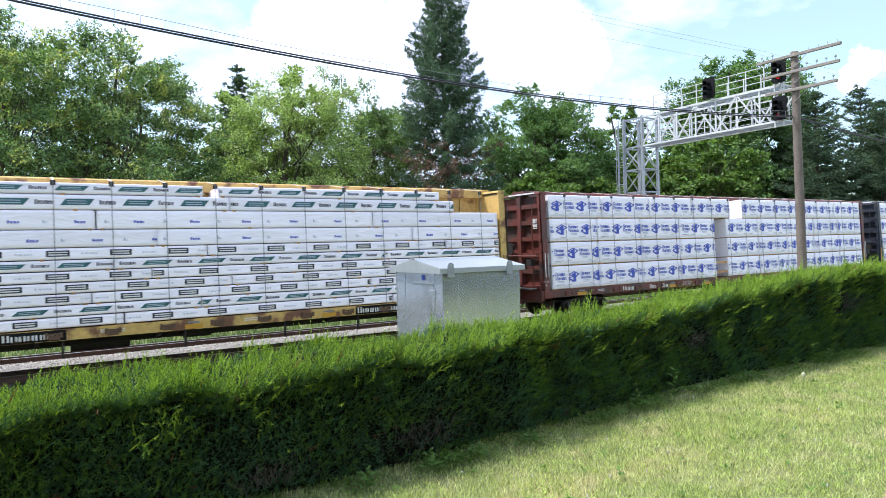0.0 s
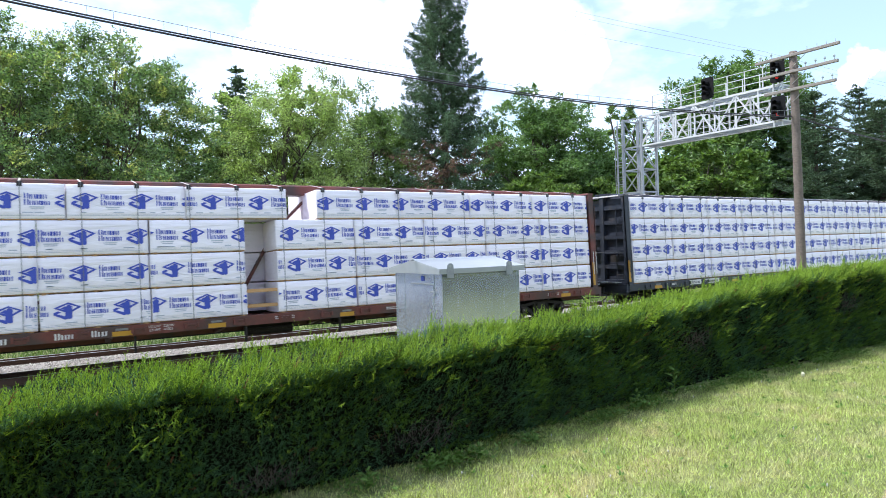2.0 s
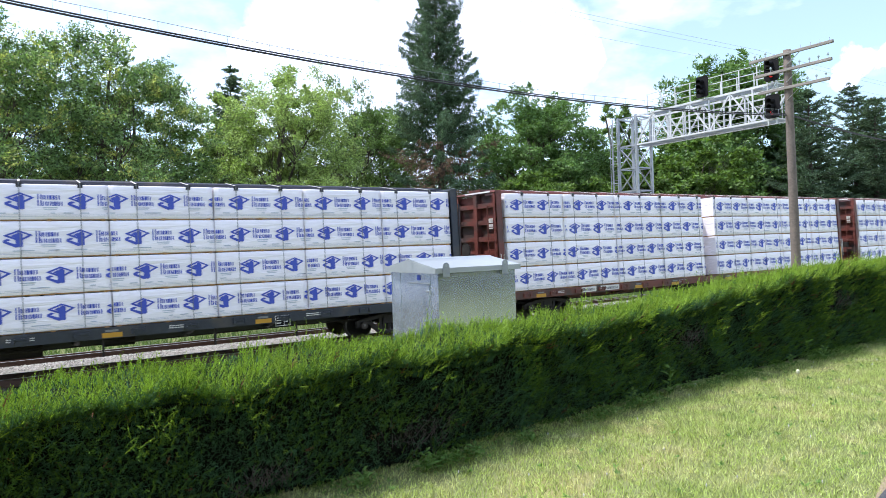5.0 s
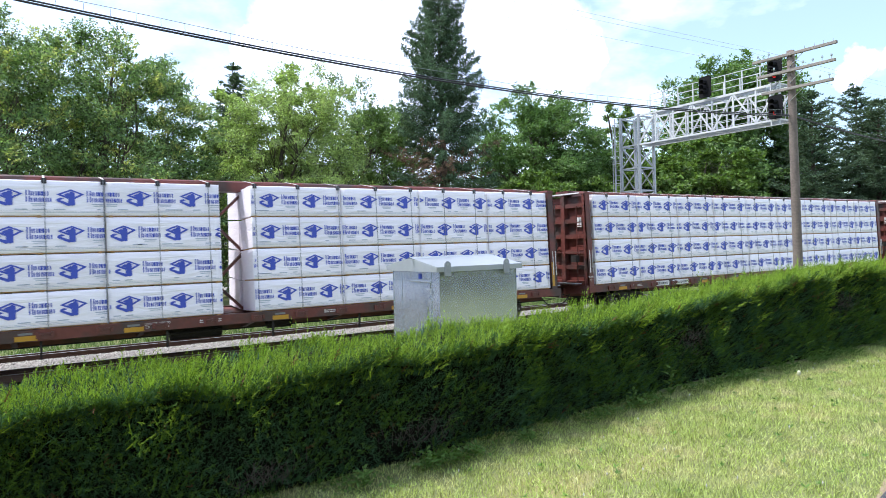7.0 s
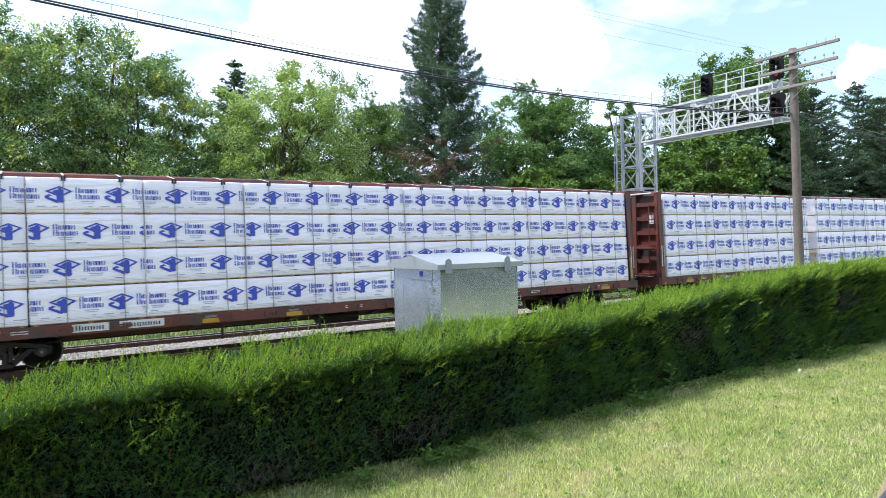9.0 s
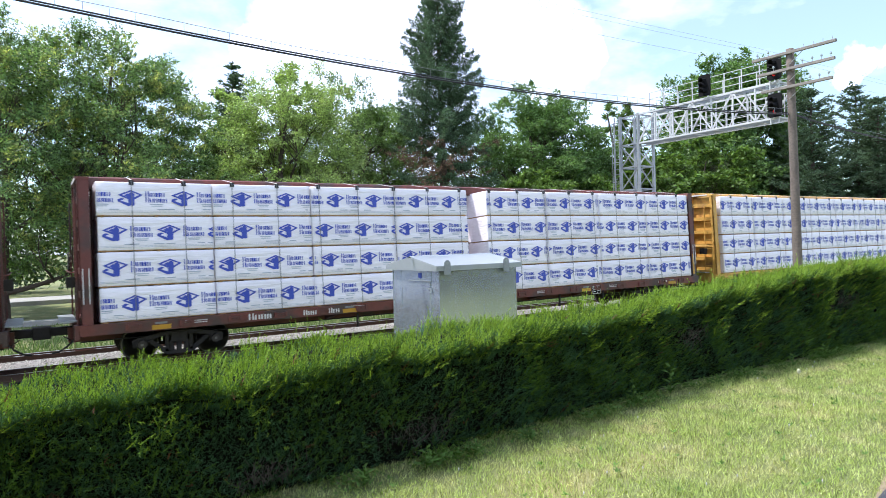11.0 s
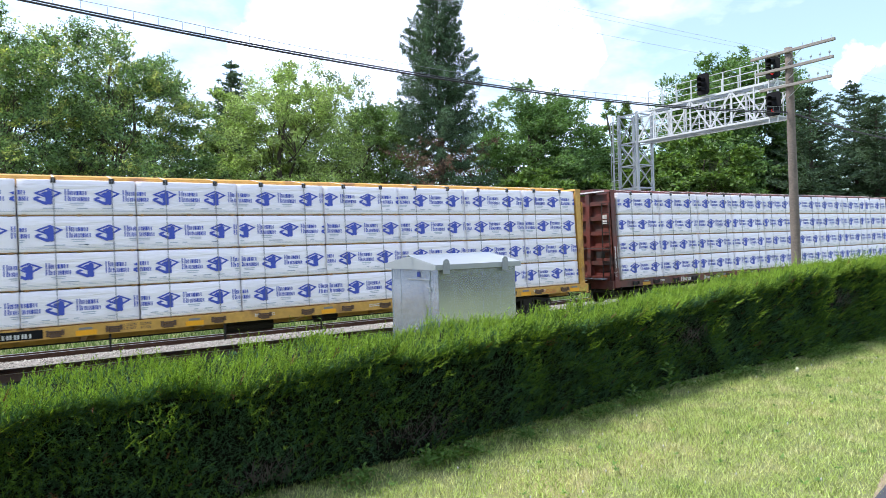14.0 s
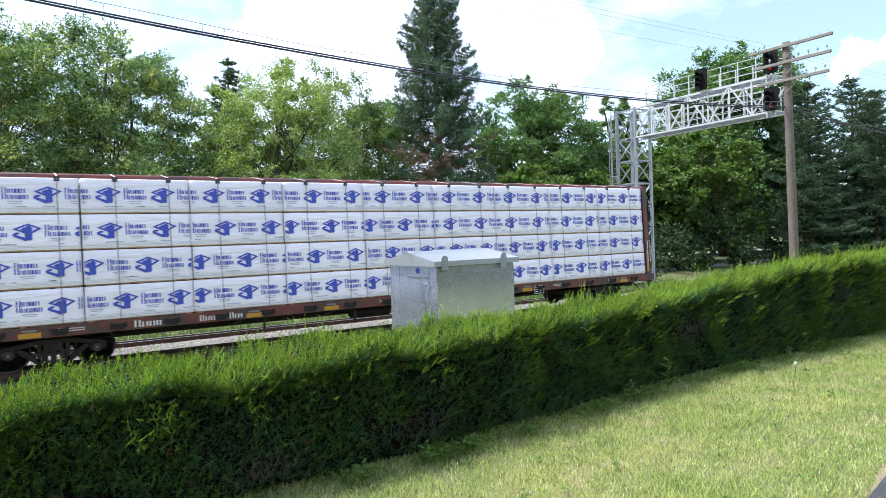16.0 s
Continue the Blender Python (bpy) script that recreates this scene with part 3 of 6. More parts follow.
def weed(x, y, tall, seed):
    """A broad-leaved weed at the hedge's foot."""
    r = random.Random(seed)
    ob = tagged(new("weed"), "broad-leaved green weed growing at the hedge foot", "plant", "weeds along the hedge")
    ob.location = (x, y, LAWN_Z)
    part("stem", Shape().tube([(0, 0, 0), (0.01, -0.01, tall * 0.5), (0.0, -0.02, tall)], [0.004, 0.003, 0.002], 5), M_WEED, ob)
    for i in range(9):
        a, z = i * 2.4 + r.random(), tall * (0.1 + 0.85 * i / 9)
        d = Vector((math.cos(a), math.sin(a), 0.45)).normalized()
        s = d.cross(Vector((0, 0, 1))).normalized()
        l = (0.11 - 0.006 * i) * (0.8 + 0.4 * r.random()) * (0.8 + 1.6 * tall)
        p = Vector((0, -0.01, z))
        up = Vector((0, 0, 0.012))
        leaf = Shape()
        mid = [p, p + d * l * 0.5 + up, p + d * l - up]
        leaf.poly([mid[0], mid[0] + d * l * 0.35 + s * l * 0.2, mid[2], mid[1]])
        leaf.poly([mid[0], mid[1], mid[2], mid[0] + d * l * 0.35 - s * l * 0.2])
        part("leaf", leaf, M_WEED, ob)


for i, (wx, wy, wt) in enumerate([(5.36, 4.25, 0.34), (4.75, 4.2, 0.2), (6.6, 4.26, 0.14), (7.6, 4.26, 0.16), (8.3, 4.24, 0.2), (2.3, 3.92, 0.18), (1.8, 3.9, 0.15), (2.75, 3.96, 0.12), (6.1, 4.25, 0.12), (3.3, 4.0, 0.1)]):
    weed(wx, wy, wt, i)


# ---- the track bed ----
def track(name, yc, near, far, x0=-70.0, x1=170.0):
    """Two rails on wooden ties; near, far: heights of the two rail heads on the banked track."""
    for side in (-1, 1):
        y = yc + side * 0.7525
        prof = [(y - 0.07, -0.182), (y + 0.07, -0.182), (y + 0.07, -0.168), (y + 0.012, -0.14), (y + 0.012, -0.042), (y + 0.036, -0.03), (y + 0.036, -0.004), (y - 0.036, -0.004), (y - 0.036, -0.03), (y - 0.012, -0.042), (y - 0.012, -0.14), (y - 0.07, -0.168)]
        ob = tagged(part("rail", Shape().prism(prof, "x", x0, x1), M_RAIL), "rusty steel rail on wooden ties", "rail", name, kind="structure")
        part("rail_head", Shape().prism([(y - 0.033, -0.004), (y + 0.033, -0.004), (y + 0.028, 0.0), (y - 0.028, 0.0)], "x", x0, x1), M_RAILTOP, ob, "polished running surface")
        ob.location.z = near if side < 0 else far
    tie = Shape().box(-0.115, 0.115, -1.3, 1.3, -0.36, -0.185).mesh("tie", M_TIE, 0.012)
    plates = Shape()
    for side in (-1, 1):
        plates.box(-0.1, 0.1, side * 0.7525 - 0.17, side * 0.7525 + 0.17, -0.186, -0.176)
        for a in (-0.06, 0.06):
            for b in (-0.1, 0.1):
                plates.box(a - 0.012, a + 0.012, side * 0.7525 + b - 0.012, side * 0.7525 + b + 0.012, -0.18, -0.15)
    plates = plates.mesh("tie_plate", M_RAIL)
    root = tagged(new("ties"), "dark wooden railway ties half sunk in ballast", "railway tie", name, kind="structure")
    root.location = (0, yc, (near + far) / 2)
    root.rotation_euler.x = -math.atan((near - far) / 1.505)
    for i in range(84):
        t = part("tie", tie, None, root)
        t.location.x = -6 + i * 0.53
        part("tie_plate", plates, None, t, "rusty tie plate and spikes")


track("near track", TRACK_Y, 0.0, -0.10)
track("far track", TRACK2_Y, -0.115, -0.25)


def ballast():
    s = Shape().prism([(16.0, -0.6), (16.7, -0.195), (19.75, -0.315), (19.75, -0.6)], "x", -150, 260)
    tagged(part("pavement", s, M_SHADED_BED), "near-black oily bed, the train's shade painted in", "ballast", kind="structure")
    s = Shape().prism([(19.75, -0.9), (19.75, -0.318), (20.9, -0.30), (21.3, -0.235), (21.95, -0.27), (24.9, -0.60), (25.6, -0.95)], "x", -150, 260)
    tagged(part("pavement", s, M_BALLAST_BED), "pale grey stone ballast bed under the tracks", "ballast", kind="structure")
    r = np.random.default_rng(8)
    n = 36000
    x, y = r.uniform(-4, 30, n), np.where(r.random(n) < 0.72, r.uniform(20.2, 21.95, n), r.uniform(21.95, 25.4, n))
    keep = (np.abs(y - TRACK_Y) > 0.0) & (np.abs(np.abs(y - TRACK_Y) - 0.75) > 0.11) & (np.abs(np.abs(y - TRACK2_Y) - 0.75) > 0.11)
    x, y = x[keep], y[keep]
    n = len(x)
    z = np.interp(y, [20.2, 20.9, 21.3, 21.95, 24.9, 25.4], [-0.305, -0.29, -0.225, -0.262, -0.59, -0.82])
    size = 0.013 + 0.017 * r.random(n) ** 1.5
    c = np.stack([x, y, z], 1)
    tet = np.array([[1, 0.2, -0.3], [-0.5, 0.9, -0.4], [-0.6, -0.8, -0.2], [0.1, 0.1, 1.0], [0.3, -0.9, 0.5]])
    pts = tet[None] * (1 + 0.3 * r.normal(size=(n, 5, 1))) * size[:, None, None]
    a = r.uniform(0, 6.28, n)
    rx, ry = pts[..., 0] * np.cos(a)[:, None] - pts[..., 1] * np.sin(a)[:, None], pts[..., 0] * np.sin(a)[:, None] + pts[..., 1] * np.cos(a)[:, None]
    pts = np.stack([rx, ry, pts[..., 2]], -1) + c[:, None]
    faces = np.array([[0, 1, 3], [1, 2, 3], [2, 4, 3], [4, 0, 3]])
    me = bpy.data.meshes.new("ballast_stones")
    me.vertices.add(5 * n)
    me.vertices.foreach_set("co", pts.astype(np.float32).ravel())
    idx = (faces[None] + 5 * np.arange(n)[:, None, None]).reshape(-1)
    me.loops.add(len(idx))
    me.loops.foreach_set("vertex_index", idx.astype(np.int32))
    me.polygons.add(len(idx) // 3)
    me.polygons.foreach_set("loop_start", np.arange(0, len(idx), 3, dtype=np.int32))
    me.materials.append(M_STONE)
    me.update(calc_edges=True)
    tagged(new("ballast_stones", me), "loose pale grey crushed ballast stones", "gravel", kind="stuff")


ballast()


def far_ground():
    s = Shape().prism([(-80, 46.5), (200, 40.5), (200, 44.5), (-80, 50.5)], "z", -0.6, 0.03)
    tagged(part("road", s, M_CONCRETE), "pale concrete street beyond the far lawn", "street", kind="structure")
    s = Shape().prism([(-80, 34.6), (60, 33.6), (60, 34.5), (-80, 35.5)], "z", -0.6, -0.24)
    tagged(part("pavement", s, M_CONCRETE), "narrow pale footpath across the far lawn", "footpath", kind="structure")


far_ground()


# ---- relay cabinet behind the hedge ----
def cabinet():
    x0, x1, y0, y1, zw = 6.39, 8.21, 10.2, 12.07, 2.33
    root = tagged(new("relay_cabinet"), "silver aluminium railway equipment shelter with gabled roof", "equipment shelter")
    root.location = ((x0 + x1) / 2, (y0 + y1) / 2, -0.05)
    o = root.location
    L = lambda s: shifted(s, o)
    ym = (y0 + y1) / 2
    body = Shape().prism([(y0, 0.05), (y1, 0.05), (y1, zw), (ym, zw + 0.14), (y0, zw)], "x", x0, x1)
    part("body", L(body), M_ALU, root, "plain sheet aluminium walls", 0.006)
    # seams standing proud on the long wall and its corners
    for xs in (x0 + 0.005, x0 + 0.36, x0 + 1.03, x1 - 0.36, x1 - 0.005):
        part("wall_rib", L(Shape().box(xs - 0.012, xs + 0.012, y0 - 0.004, y0 + 0.01, 0.05, zw - 0.06)), M_ALU, root)
    for ys in (y0 + 0.03, y0 + 0.30, y1 - 0.40, y1 - 0.03):
        part("wall_rib", L(Shape().box(x0 - 0.006, x0 + 0.01, ys - 0.012, ys + 0.012, 0.05, zw - 0.06)), M_ALU, root)
    # roof: two slopes with a folded rim
    r = Shape()
    e = 0.10
    for sgn, ya in ((-1, y0 - 0.07), (1, y1 + 0.07)):
        k = [(ya, zw - 0.02), (ym, zw + 0.155), (ym, zw + 0.185), (ya, zw + 0.012)]
        r.prism(k if sgn < 0 else k[::-1], "x", x0 - e, x1 + e)
    roof = part("roof", L(r), M_ALU_ROOF, root, "pale dull aluminium gabled roof")
    part("fascia", L(Shape().box(x0 - e, x1 + e, y0 - 0.078, y0 - 0.062, zw - 0.085, zw + 0.01)), M_ALU_ROOF, roof)
    part("fascia", L(Shape().prism([(y0 - 0.07, zw - 0.085), (y1 + 0.07, zw - 0.085), (y1 + 0.07, zw), (ym, zw + 0.165), (y0 - 0.07, zw)], "x", x0 - e - 0.006, x0 - e + 0.006)), M_ALU_ROOF, roof, "triangular gable panel")
    part("ridge_cap", L(Shape().prism([(ym - 0.09, zw + 0.165), (ym + 0.09, zw + 0.165), (ym, zw + 0.198)], "x", x0 - e, x1 + e)), M_ALU_ROOF, roof)
    # lifting lugs
    for lx in (x0 + 0.05, x1 - 0.38):
        lug = Shape().prism([(lx, zw - 0.16), (lx + 0.15, zw - 0.16), (lx + 0.15, zw + 0.0), (lx + 0.14, zw + 0.08), (lx + 0.10, zw + 0.115), (lx + 0.05, zw + 0.115), (lx + 0.01, zw + 0.08), (lx, zw)], "y", y0 - 0.095, y0 - 0.082)
        g = part("lifting_lug", L(lug), M_ZINC, root, "bolted galvanised lifting lug")
        part("lug_hole", L(Shape().tube([(lx + 0.075, y0 - 0.097, zw + 0.06), (lx + 0.075, y0 - 0.08, zw + 0.06)], 0.028, 12)), M_ALU_ROOF, g)
        for bx in (0.03, 0.12):
            for bz in (-0.13, -0.03):
                part("bolt", L(Shape().tube([(lx + bx, y0 - 0.105, zw + bz), (lx + bx, y0 - 0.09, zw + bz)], 0.011, 6)), M_ZINC, g)
    # door in the gable wall with rain bar, hasp and sticker
    d = part("door", L(Shape().box(x0 - 0.010, x0 + 0.01, 10.53, 11.27, 0.15, 2.03)), M_ALU, root, "flush aluminium door", 0.003)
    part("drip_rail", L(Shape().box(x0 - 0.035, x0 - 0.008, 10.50, 11.33, 2.035, 2.055)), M_ZINC, d)
    part("latch", L(Shape().box(x0 - 0.03, x0 - 0.009, 10.48, 10.62, 1.885, 1.91).box(x0 - 0.04, x0 - 0.012, 10.45, 10.49, 1.83, 1.88)), M_ZINC, d, "hasp with padlock")
    for hz in (0.4, 1.0):
        part("hinge", L(Shape().tube([(x0 - 0.012, 11.28, hz), (x0 - 0.012, 11.28, hz + 0.12)], 0.014, 8)), M_ZINC, d)
    part("sticker", L(Shape().box(x0 - 0.012, x0 - 0.004, 10.86, 10.97, 2.10, 2.20)), M_BLUE, root, "small blue notice sticker")
    part("vent", L(Shape().box(x0 + 0.3, x0 + 0.55, y1 - 0.35, y1 - 0.1, zw + 0.04, zw + 0.14)), M_ALU_ROOF, roof, "low roof vent")
    part("skid", L(Shape().box(x0 + 0.05, x1 - 0.05, y0 + 0.05, y1 - 0.05, -0.12, 0.06)), M_CONCRETE, root, "concrete foundation slab")


def shifted(shape, o):
    shape.v = [(a - o[0], b - o[1], c - o[2]) for a, b, c in shape.v]
    return shape


cabinet()


# ---- pole line ----
PX, PY = 22.33, 12.33


def pole():
    root = tagged(new("utility_pole"), "weathered wooden utility pole with three bare cross-arms", "utility pole")
    root.location = (PX, PY, -0.3)
    n = 12
    pts = [(0.0, 0.13 * i / n - 0.12, 0.3 - 0.0 + (9.6 - 0.35) * i / n) for i in range(n + 1)]
    pts = [(a, b, c - 0.1) for a, b, c in pts]
    part("shaft", Shape().tube(pts, [0.160 - 0.035 * i / n for i in range(n + 1)], 14), M_POLE, root, "grey-brown round timber shaft", smooth=True)
    for z, ya, yb in ((9.30, -1.60, 1.30), (8.74, -1.54, 1.12), (8.12, -1.46, 0.98)):
        arm = part("cross_arm", Shape().box(-0.20, -0.10, ya, yb, z - 0.048, z + 0.048), M_ARM, root, "sun-bleached wooden cross-arm", 0.008)
        for py in (ya + 0.12, ya + 0.42, ya + 0.72, ya + 1.05, yb - 0.6, yb - 0.2):
            pin = part("pin", Shape().tube([(-0.15, py, z + 0.06), (-0.15, py, z + 0.16)], 0.009, 6), M_ZINC, arm)
            if z < 9.2 or py > 0.5:
                part("insulator", Shape().tube([(-0.15, py, z + 0.15), (-0.15, py, z + 0.18), (-0.15, py, z + 0.23)], [0.035, 0.04, 0.018], 8), M_GLASS, pin)
        part("arm_brace", Shape().bar((-0.16, -0.5, z - 0.06), (-0.13, -0.02, z - 0.42), 0.03, 0.008), M_ZINC, arm)
    return root


pole()


def sag_line(xa, xb, za, zb, sag, y, n=40):
    pts = []
    for i in range(n + 1):
        a = i / n
        pts.append((xa + (xb - xa) * a, y, za + (zb - za) * a - 4 * sag * a * (1 - a)))
    return pts


def cables():
    y = PY + 0.02
    for xa, xb, za, zb, sag in ((-26.0, -1.8, 7.0, 7.0, 0.5), (-1.8, PX, 7.0, 6.9, 0.5), (PX, 46.6, 6.9, 6.9, 0.58), (46.6, 70.8, 6.9, 6.9, 0.5)):
        lo = sag_line(xa, xb, za, zb, sag, y)
        root = tagged(part("overhead_cable", Shape().tube(lo, 0.019, 6), M_CABLE), "thick black cable slung under a steel strand", "cable", "line cables")
        part("second_cable", Shape().tube([(a, b + 0.05, c + 0.06) for a, b, c in lo], 0.015, 6), M_CABLE, root)
        hi = [(a, b, c + 0.19 + 0.02 * math.sin(a)) for a, b, c in lo]
        part("carrier_strand", Shape().tube(hi, 0.005, 5), M_WIRE, root, "thin steel carrier strand")
        if -5 < xa < 10:
            for i in range(60):
                k = (i + 0.5) / 60
                x, z = xa + (xb - xa) * k, za + (zb - za) * k - 4 * sag * k * (1 - k)
                part("hanger", Shape().bar((x, y, z + 0.02), (x, y, z + 0.19), 0.006), M_WIRE, root)
    for wy, wz in ((13.75, 9.46), (13.35, 9.42), (13.5, 8.88)):
        for xa, xb in ((-26.0, -1.8), (-1.8, PX - 0.15), (PX - 0.15, 46.6)):
            tagged(part("line_wire", Shape().tube(sag_line(xa, xb, wz, wz, 0.12, wy), 0.004, 4), M_WIRE), "thin bare overhead line wire", "wire", "line wires")


cables()


# ---- cantilever signal structure beyond the tracks ----
def signal_bridge():
    x0, x1, y0, y1 = 30.75, 32.05, 26.2, 27.6
    zb, zt, ye = 8.4, 10.12, 17.55
    root = tagged(new("signal_gantry"), "galvanised lattice tower with white cantilever signal walkway over the tracks", "signal gantry")
    root.location = (31.4, 26.9, -0.3)
    o = root.location
    L = lambda s: shifted(s, o)
    for x, y in ((x0, y0), (x1, y0), (x0, y1), (x1, y1)):
        leg = part("tower_leg", L(Shape().box(x - 0.07, x + 0.07, y - 0.07, y + 0.07, -0.3, zt + 0.1)), M_ZINC, root, "galvanised corner leg")
        part("foot_plate", L(Shape().box(x - 0.2, x + 0.2, y - 0.2, y + 0.2, -0.32, -0.26)), M_ZINC, leg)
    levels = [0.2 + i * 1.37 for i in range(7)] + [zt]
    for i, z in enumerate(levels):
        for p, q in (((x0, y0), (x1, y0)), ((x0, y1), (x1, y1)), ((x0, y0), (x0, y1)), ((x1, y0), (x1, y1))):
            part("tower_strut", L(Shape().bar((*p, z), (*q, z), 0.075)), M_ZINC, root)
            if i + 1 < len(levels):
                a, b = (p, q) if i % 2 else (q, p)
                part("tower_brace", L(Shape().bar((*a, z), (*b, levels[i + 1]), 0.07, 0.05)), M_ZINC, root)
                if i % 2:
                    part("tower_brace", L(Shape().bar((*b, z), (*a, levels[i + 1]), 0.06, 0.04)), M_ZINC, root)
    # caged ladder on the far corner
    lad = part("ladder", L(Shape().bar((x0 - 0.12, y1 - 0.1, 0.2), (x0 - 0.12, y1 - 0.1, zt + 0.1), 0.045).bar((x0 - 0.12, y1 + 0.35, 0.2), (x0 - 0.12, y1 + 0.35, zt + 0.1), 0.045)), M_ZINC, root, "galvanised caged ladder")
    for i in range(32):
        part("rung", L(Shape().bar((x0 - 0.12, y1 - 0.1, 0.4 + 0.3 * i), (x0 - 0.12, y1 + 0.35, 0.4 + 0.3 * i), 0.025)), M_ZINC, lad)
    for i in range(7):
        z = 2.6 + 1.2 * i
        part("cage_hoop", L(Shape().tube([(x0 - 0.12, y1 - 0.15, z), (x0 - 0.3, y1 - 0.15, z), (x0 - 0.45, y1 + 0.12, z), (x0 - 0.3, y1 + 0.4, z), (x0 - 0.12, y1 + 0.4, z)], 0.02, 5)), M_ZINC, lad)
    for a, b in ((-0.3, -0.15), (-0.45, 0.12), (-0.3, 0.4)):
        part("cage_bar", L(Shape().bar((x0 + a, y1 + b, 2.6), (x0 + a, y1 + b, 9.8), 0.03)), M_ZINC, lad)
    # boom: four chords, posts and diagonals
    for x in (x0, x1):
        part("boom_chord", L(Shape().box(x - 0.05, x + 0.05, ye, y0 + 0.1, zb - 0.045, zb + 0.045)), M_GANTRY, root, "white painted boom chord")
        part("boom_chord", L(Shape().box(x - 0.05, x + 0.05, ye, y0 + 0.1, zt - 0.045, zt + 0.045)), M_GANTRY, root, "white painted boom chord")
        n = 7
        for i in range(n + 1):
            y = ye + (y0 - ye) * i / n
            part("boom_post", L(Shape().box(x - 0.035, x + 0.035, y - 0.035, y + 0.035, zb, zt)), M_GANTRY, root)
            if i < n:
                yn = ye + (y0 - ye) * (i + 1) / n
                a, b = (zb, zt) if i % 2 else (zt, zb)
                part("boom_diagonal", L(Shape().bar((x, y, a), (x, yn, b), 0.07)), M_GANTRY, root)
    for i in range(8):
        y = ye + (y0 - ye) * i / 7
        part("cross_beam", L(Shape().bar((x0, y, zb), (x1, y, zb), 0.06)), M_GANTRY, root)
        part("cross_beam", L(Shape().bar((x0, y, zt), (x1, y, zt), 0.06)), M_GANTRY, root)
    for z, xa, xb, yb in ((zb, x0 + 0.07, x1 - 0.07, y0 + 0.1), (zt, x0 + 0.07, x1 - 0.4, y0 - 0.5)):
        grate = Shape()
        for k in range(int((yb - ye) / 0.12)):
            grate.box(xa, xb, ye + 0.12 * k, ye + 0.12 * k + 0.035, z - 0.02, z + 0.02)
        part("walkway", L(grate), M_ZINC, root, "open grating walkway")
    # handrails: inside the boom and above it
    for x in (x0 - 0.02, x1 + 0.02):
        for z in (zb + 0.36, zb + 0.7, zb + 1.05, zb + 1.38):
            part("handrail", L(Shape().bar((x, ye, z), (x, y0, z), 0.026)), M_GANTRY, root)
        for z in (zt + 0.38, zt + 0.72, zt + 1.08):
            part("handrail", L(Shape().bar((x, ye, z), (x, y0 - 0.9, z), 0.03)), M_GANTRY, root)
        for i in range(9):
            y = ye + (y0 - 0.9 - ye) * i / 8
            part("rail_post", L(Shape().bar((x, y, zt), (x, y, zt + 1.1), 0.045)), M_GANTRY, root)
            part("rail_post", L(Shape().bar((x, y + 0.5, zb), (x, y + 0.5, zb + 1.4), 0.035)), M_GANTRY, root)
    # drop ladder rails at the boom's end
    part("end_ladder", L(Shape().bar((x0 - 0.1, ye - 0.02, zb - 0.3), (x0 - 0.1, ye - 0.02, zt + 1.2), 0.05).bar((x0 - 0.1, ye + 0.4, zb - 0.3), (x0 - 0.1, ye + 0.4, zt + 1.2), 0.05)), M_GANTRY, root)
    # colour light heads facing down the line
    for y, z in ((21.45, 10.2), (17.62, 10.2), (17.62, 8.4)):
        h = part("signal_head", L(Shape().prism([(y - 0.36, z + 0.1), (y - 0.26, z), (y + 0.26, z), (y + 0.36, z + 0.1), (y + 0.36, z + 1.04), (y + 0.26, z + 1.14), (y - 0.26, z + 1.14), (y - 0.36, z + 1.04)], "x", x0 - 0.30, x0 - 0.26)), M_BLACK, root, "black oval signal target")
        part("lamp_case", L(Shape().box(x0 - 0.26, x0 - 0.04, y - 0.2, y + 0.2, z + 0.12, z + 0.98)), M_BLACK, h)
        for k in range(3):
            zz = z + 0.27 + 0.28 * k
            s = Shape()
            for j in range(8):
                a, b = math.pi * (j / 8 * 1.3 - 0.15), math.pi * ((j + 1) / 8 * 1.3 - 0.15)
                r = 0.13
                s.poly([(x0 - 0.30, y + r * math.cos(a), zz + r * math.sin(a)), (x0 - 0.30, y + r * math.cos(b), zz + r * math.sin(b)), (x0 - 0.62, y + r * math.cos(b), zz + r * math.sin(b) - 0.03), (x0 - 0.62, y + r * math.cos(a), zz + r * math.sin(a) - 0.03)])
            part("hood", L(s), M_BLACK, h)
            part("lens", L(Shape().tube([(x0 - 0.31, y, zz), (x0 - 0.325, y, zz)], 0.10, 12)), M_SIGNAL if k == 0 and y < 20 else M_BLACK, h, "lit red lens" if k == 0 and y < 20 else "")


signal_bridge()


# ---- trees ----
def limb(s, p, d, length, r0, rng, depth, tips):
    """A crooked tapering limb with side limbs."""
    pts, radii = [Vector(p)], [r0]
    d = Vector(d).normalized()
    n = 5
    for i in range(n):
        d = (d + Vector((rng.normal(0, 0.16), rng.normal(0, 0.16), rng.normal(0, 0.1) + 0.07))).normalized()
        pts.append(pts[-1] + d * length / n)
        radii.append(r0 * (1 - 0.75 * (i + 1) / n))
    s.tube(pts, radii, 7 if depth == 0 else 5, False)
    tips.append(np.array(pts[-1]))
    if depth < 2:
        for i in range(2, n + 1):
            for _ in range(2 if depth == 0 else 1):
                a = rng.uniform(0, 6.28)
                side = (d + Vector((math.cos(a), math.sin(a), 0.15)) * 0.95).normalized()
                limb(s, pts[i], side, length * rng.uniform(0.45, 0.65), radii[i] * 0.7, rng, depth + 1, tips)


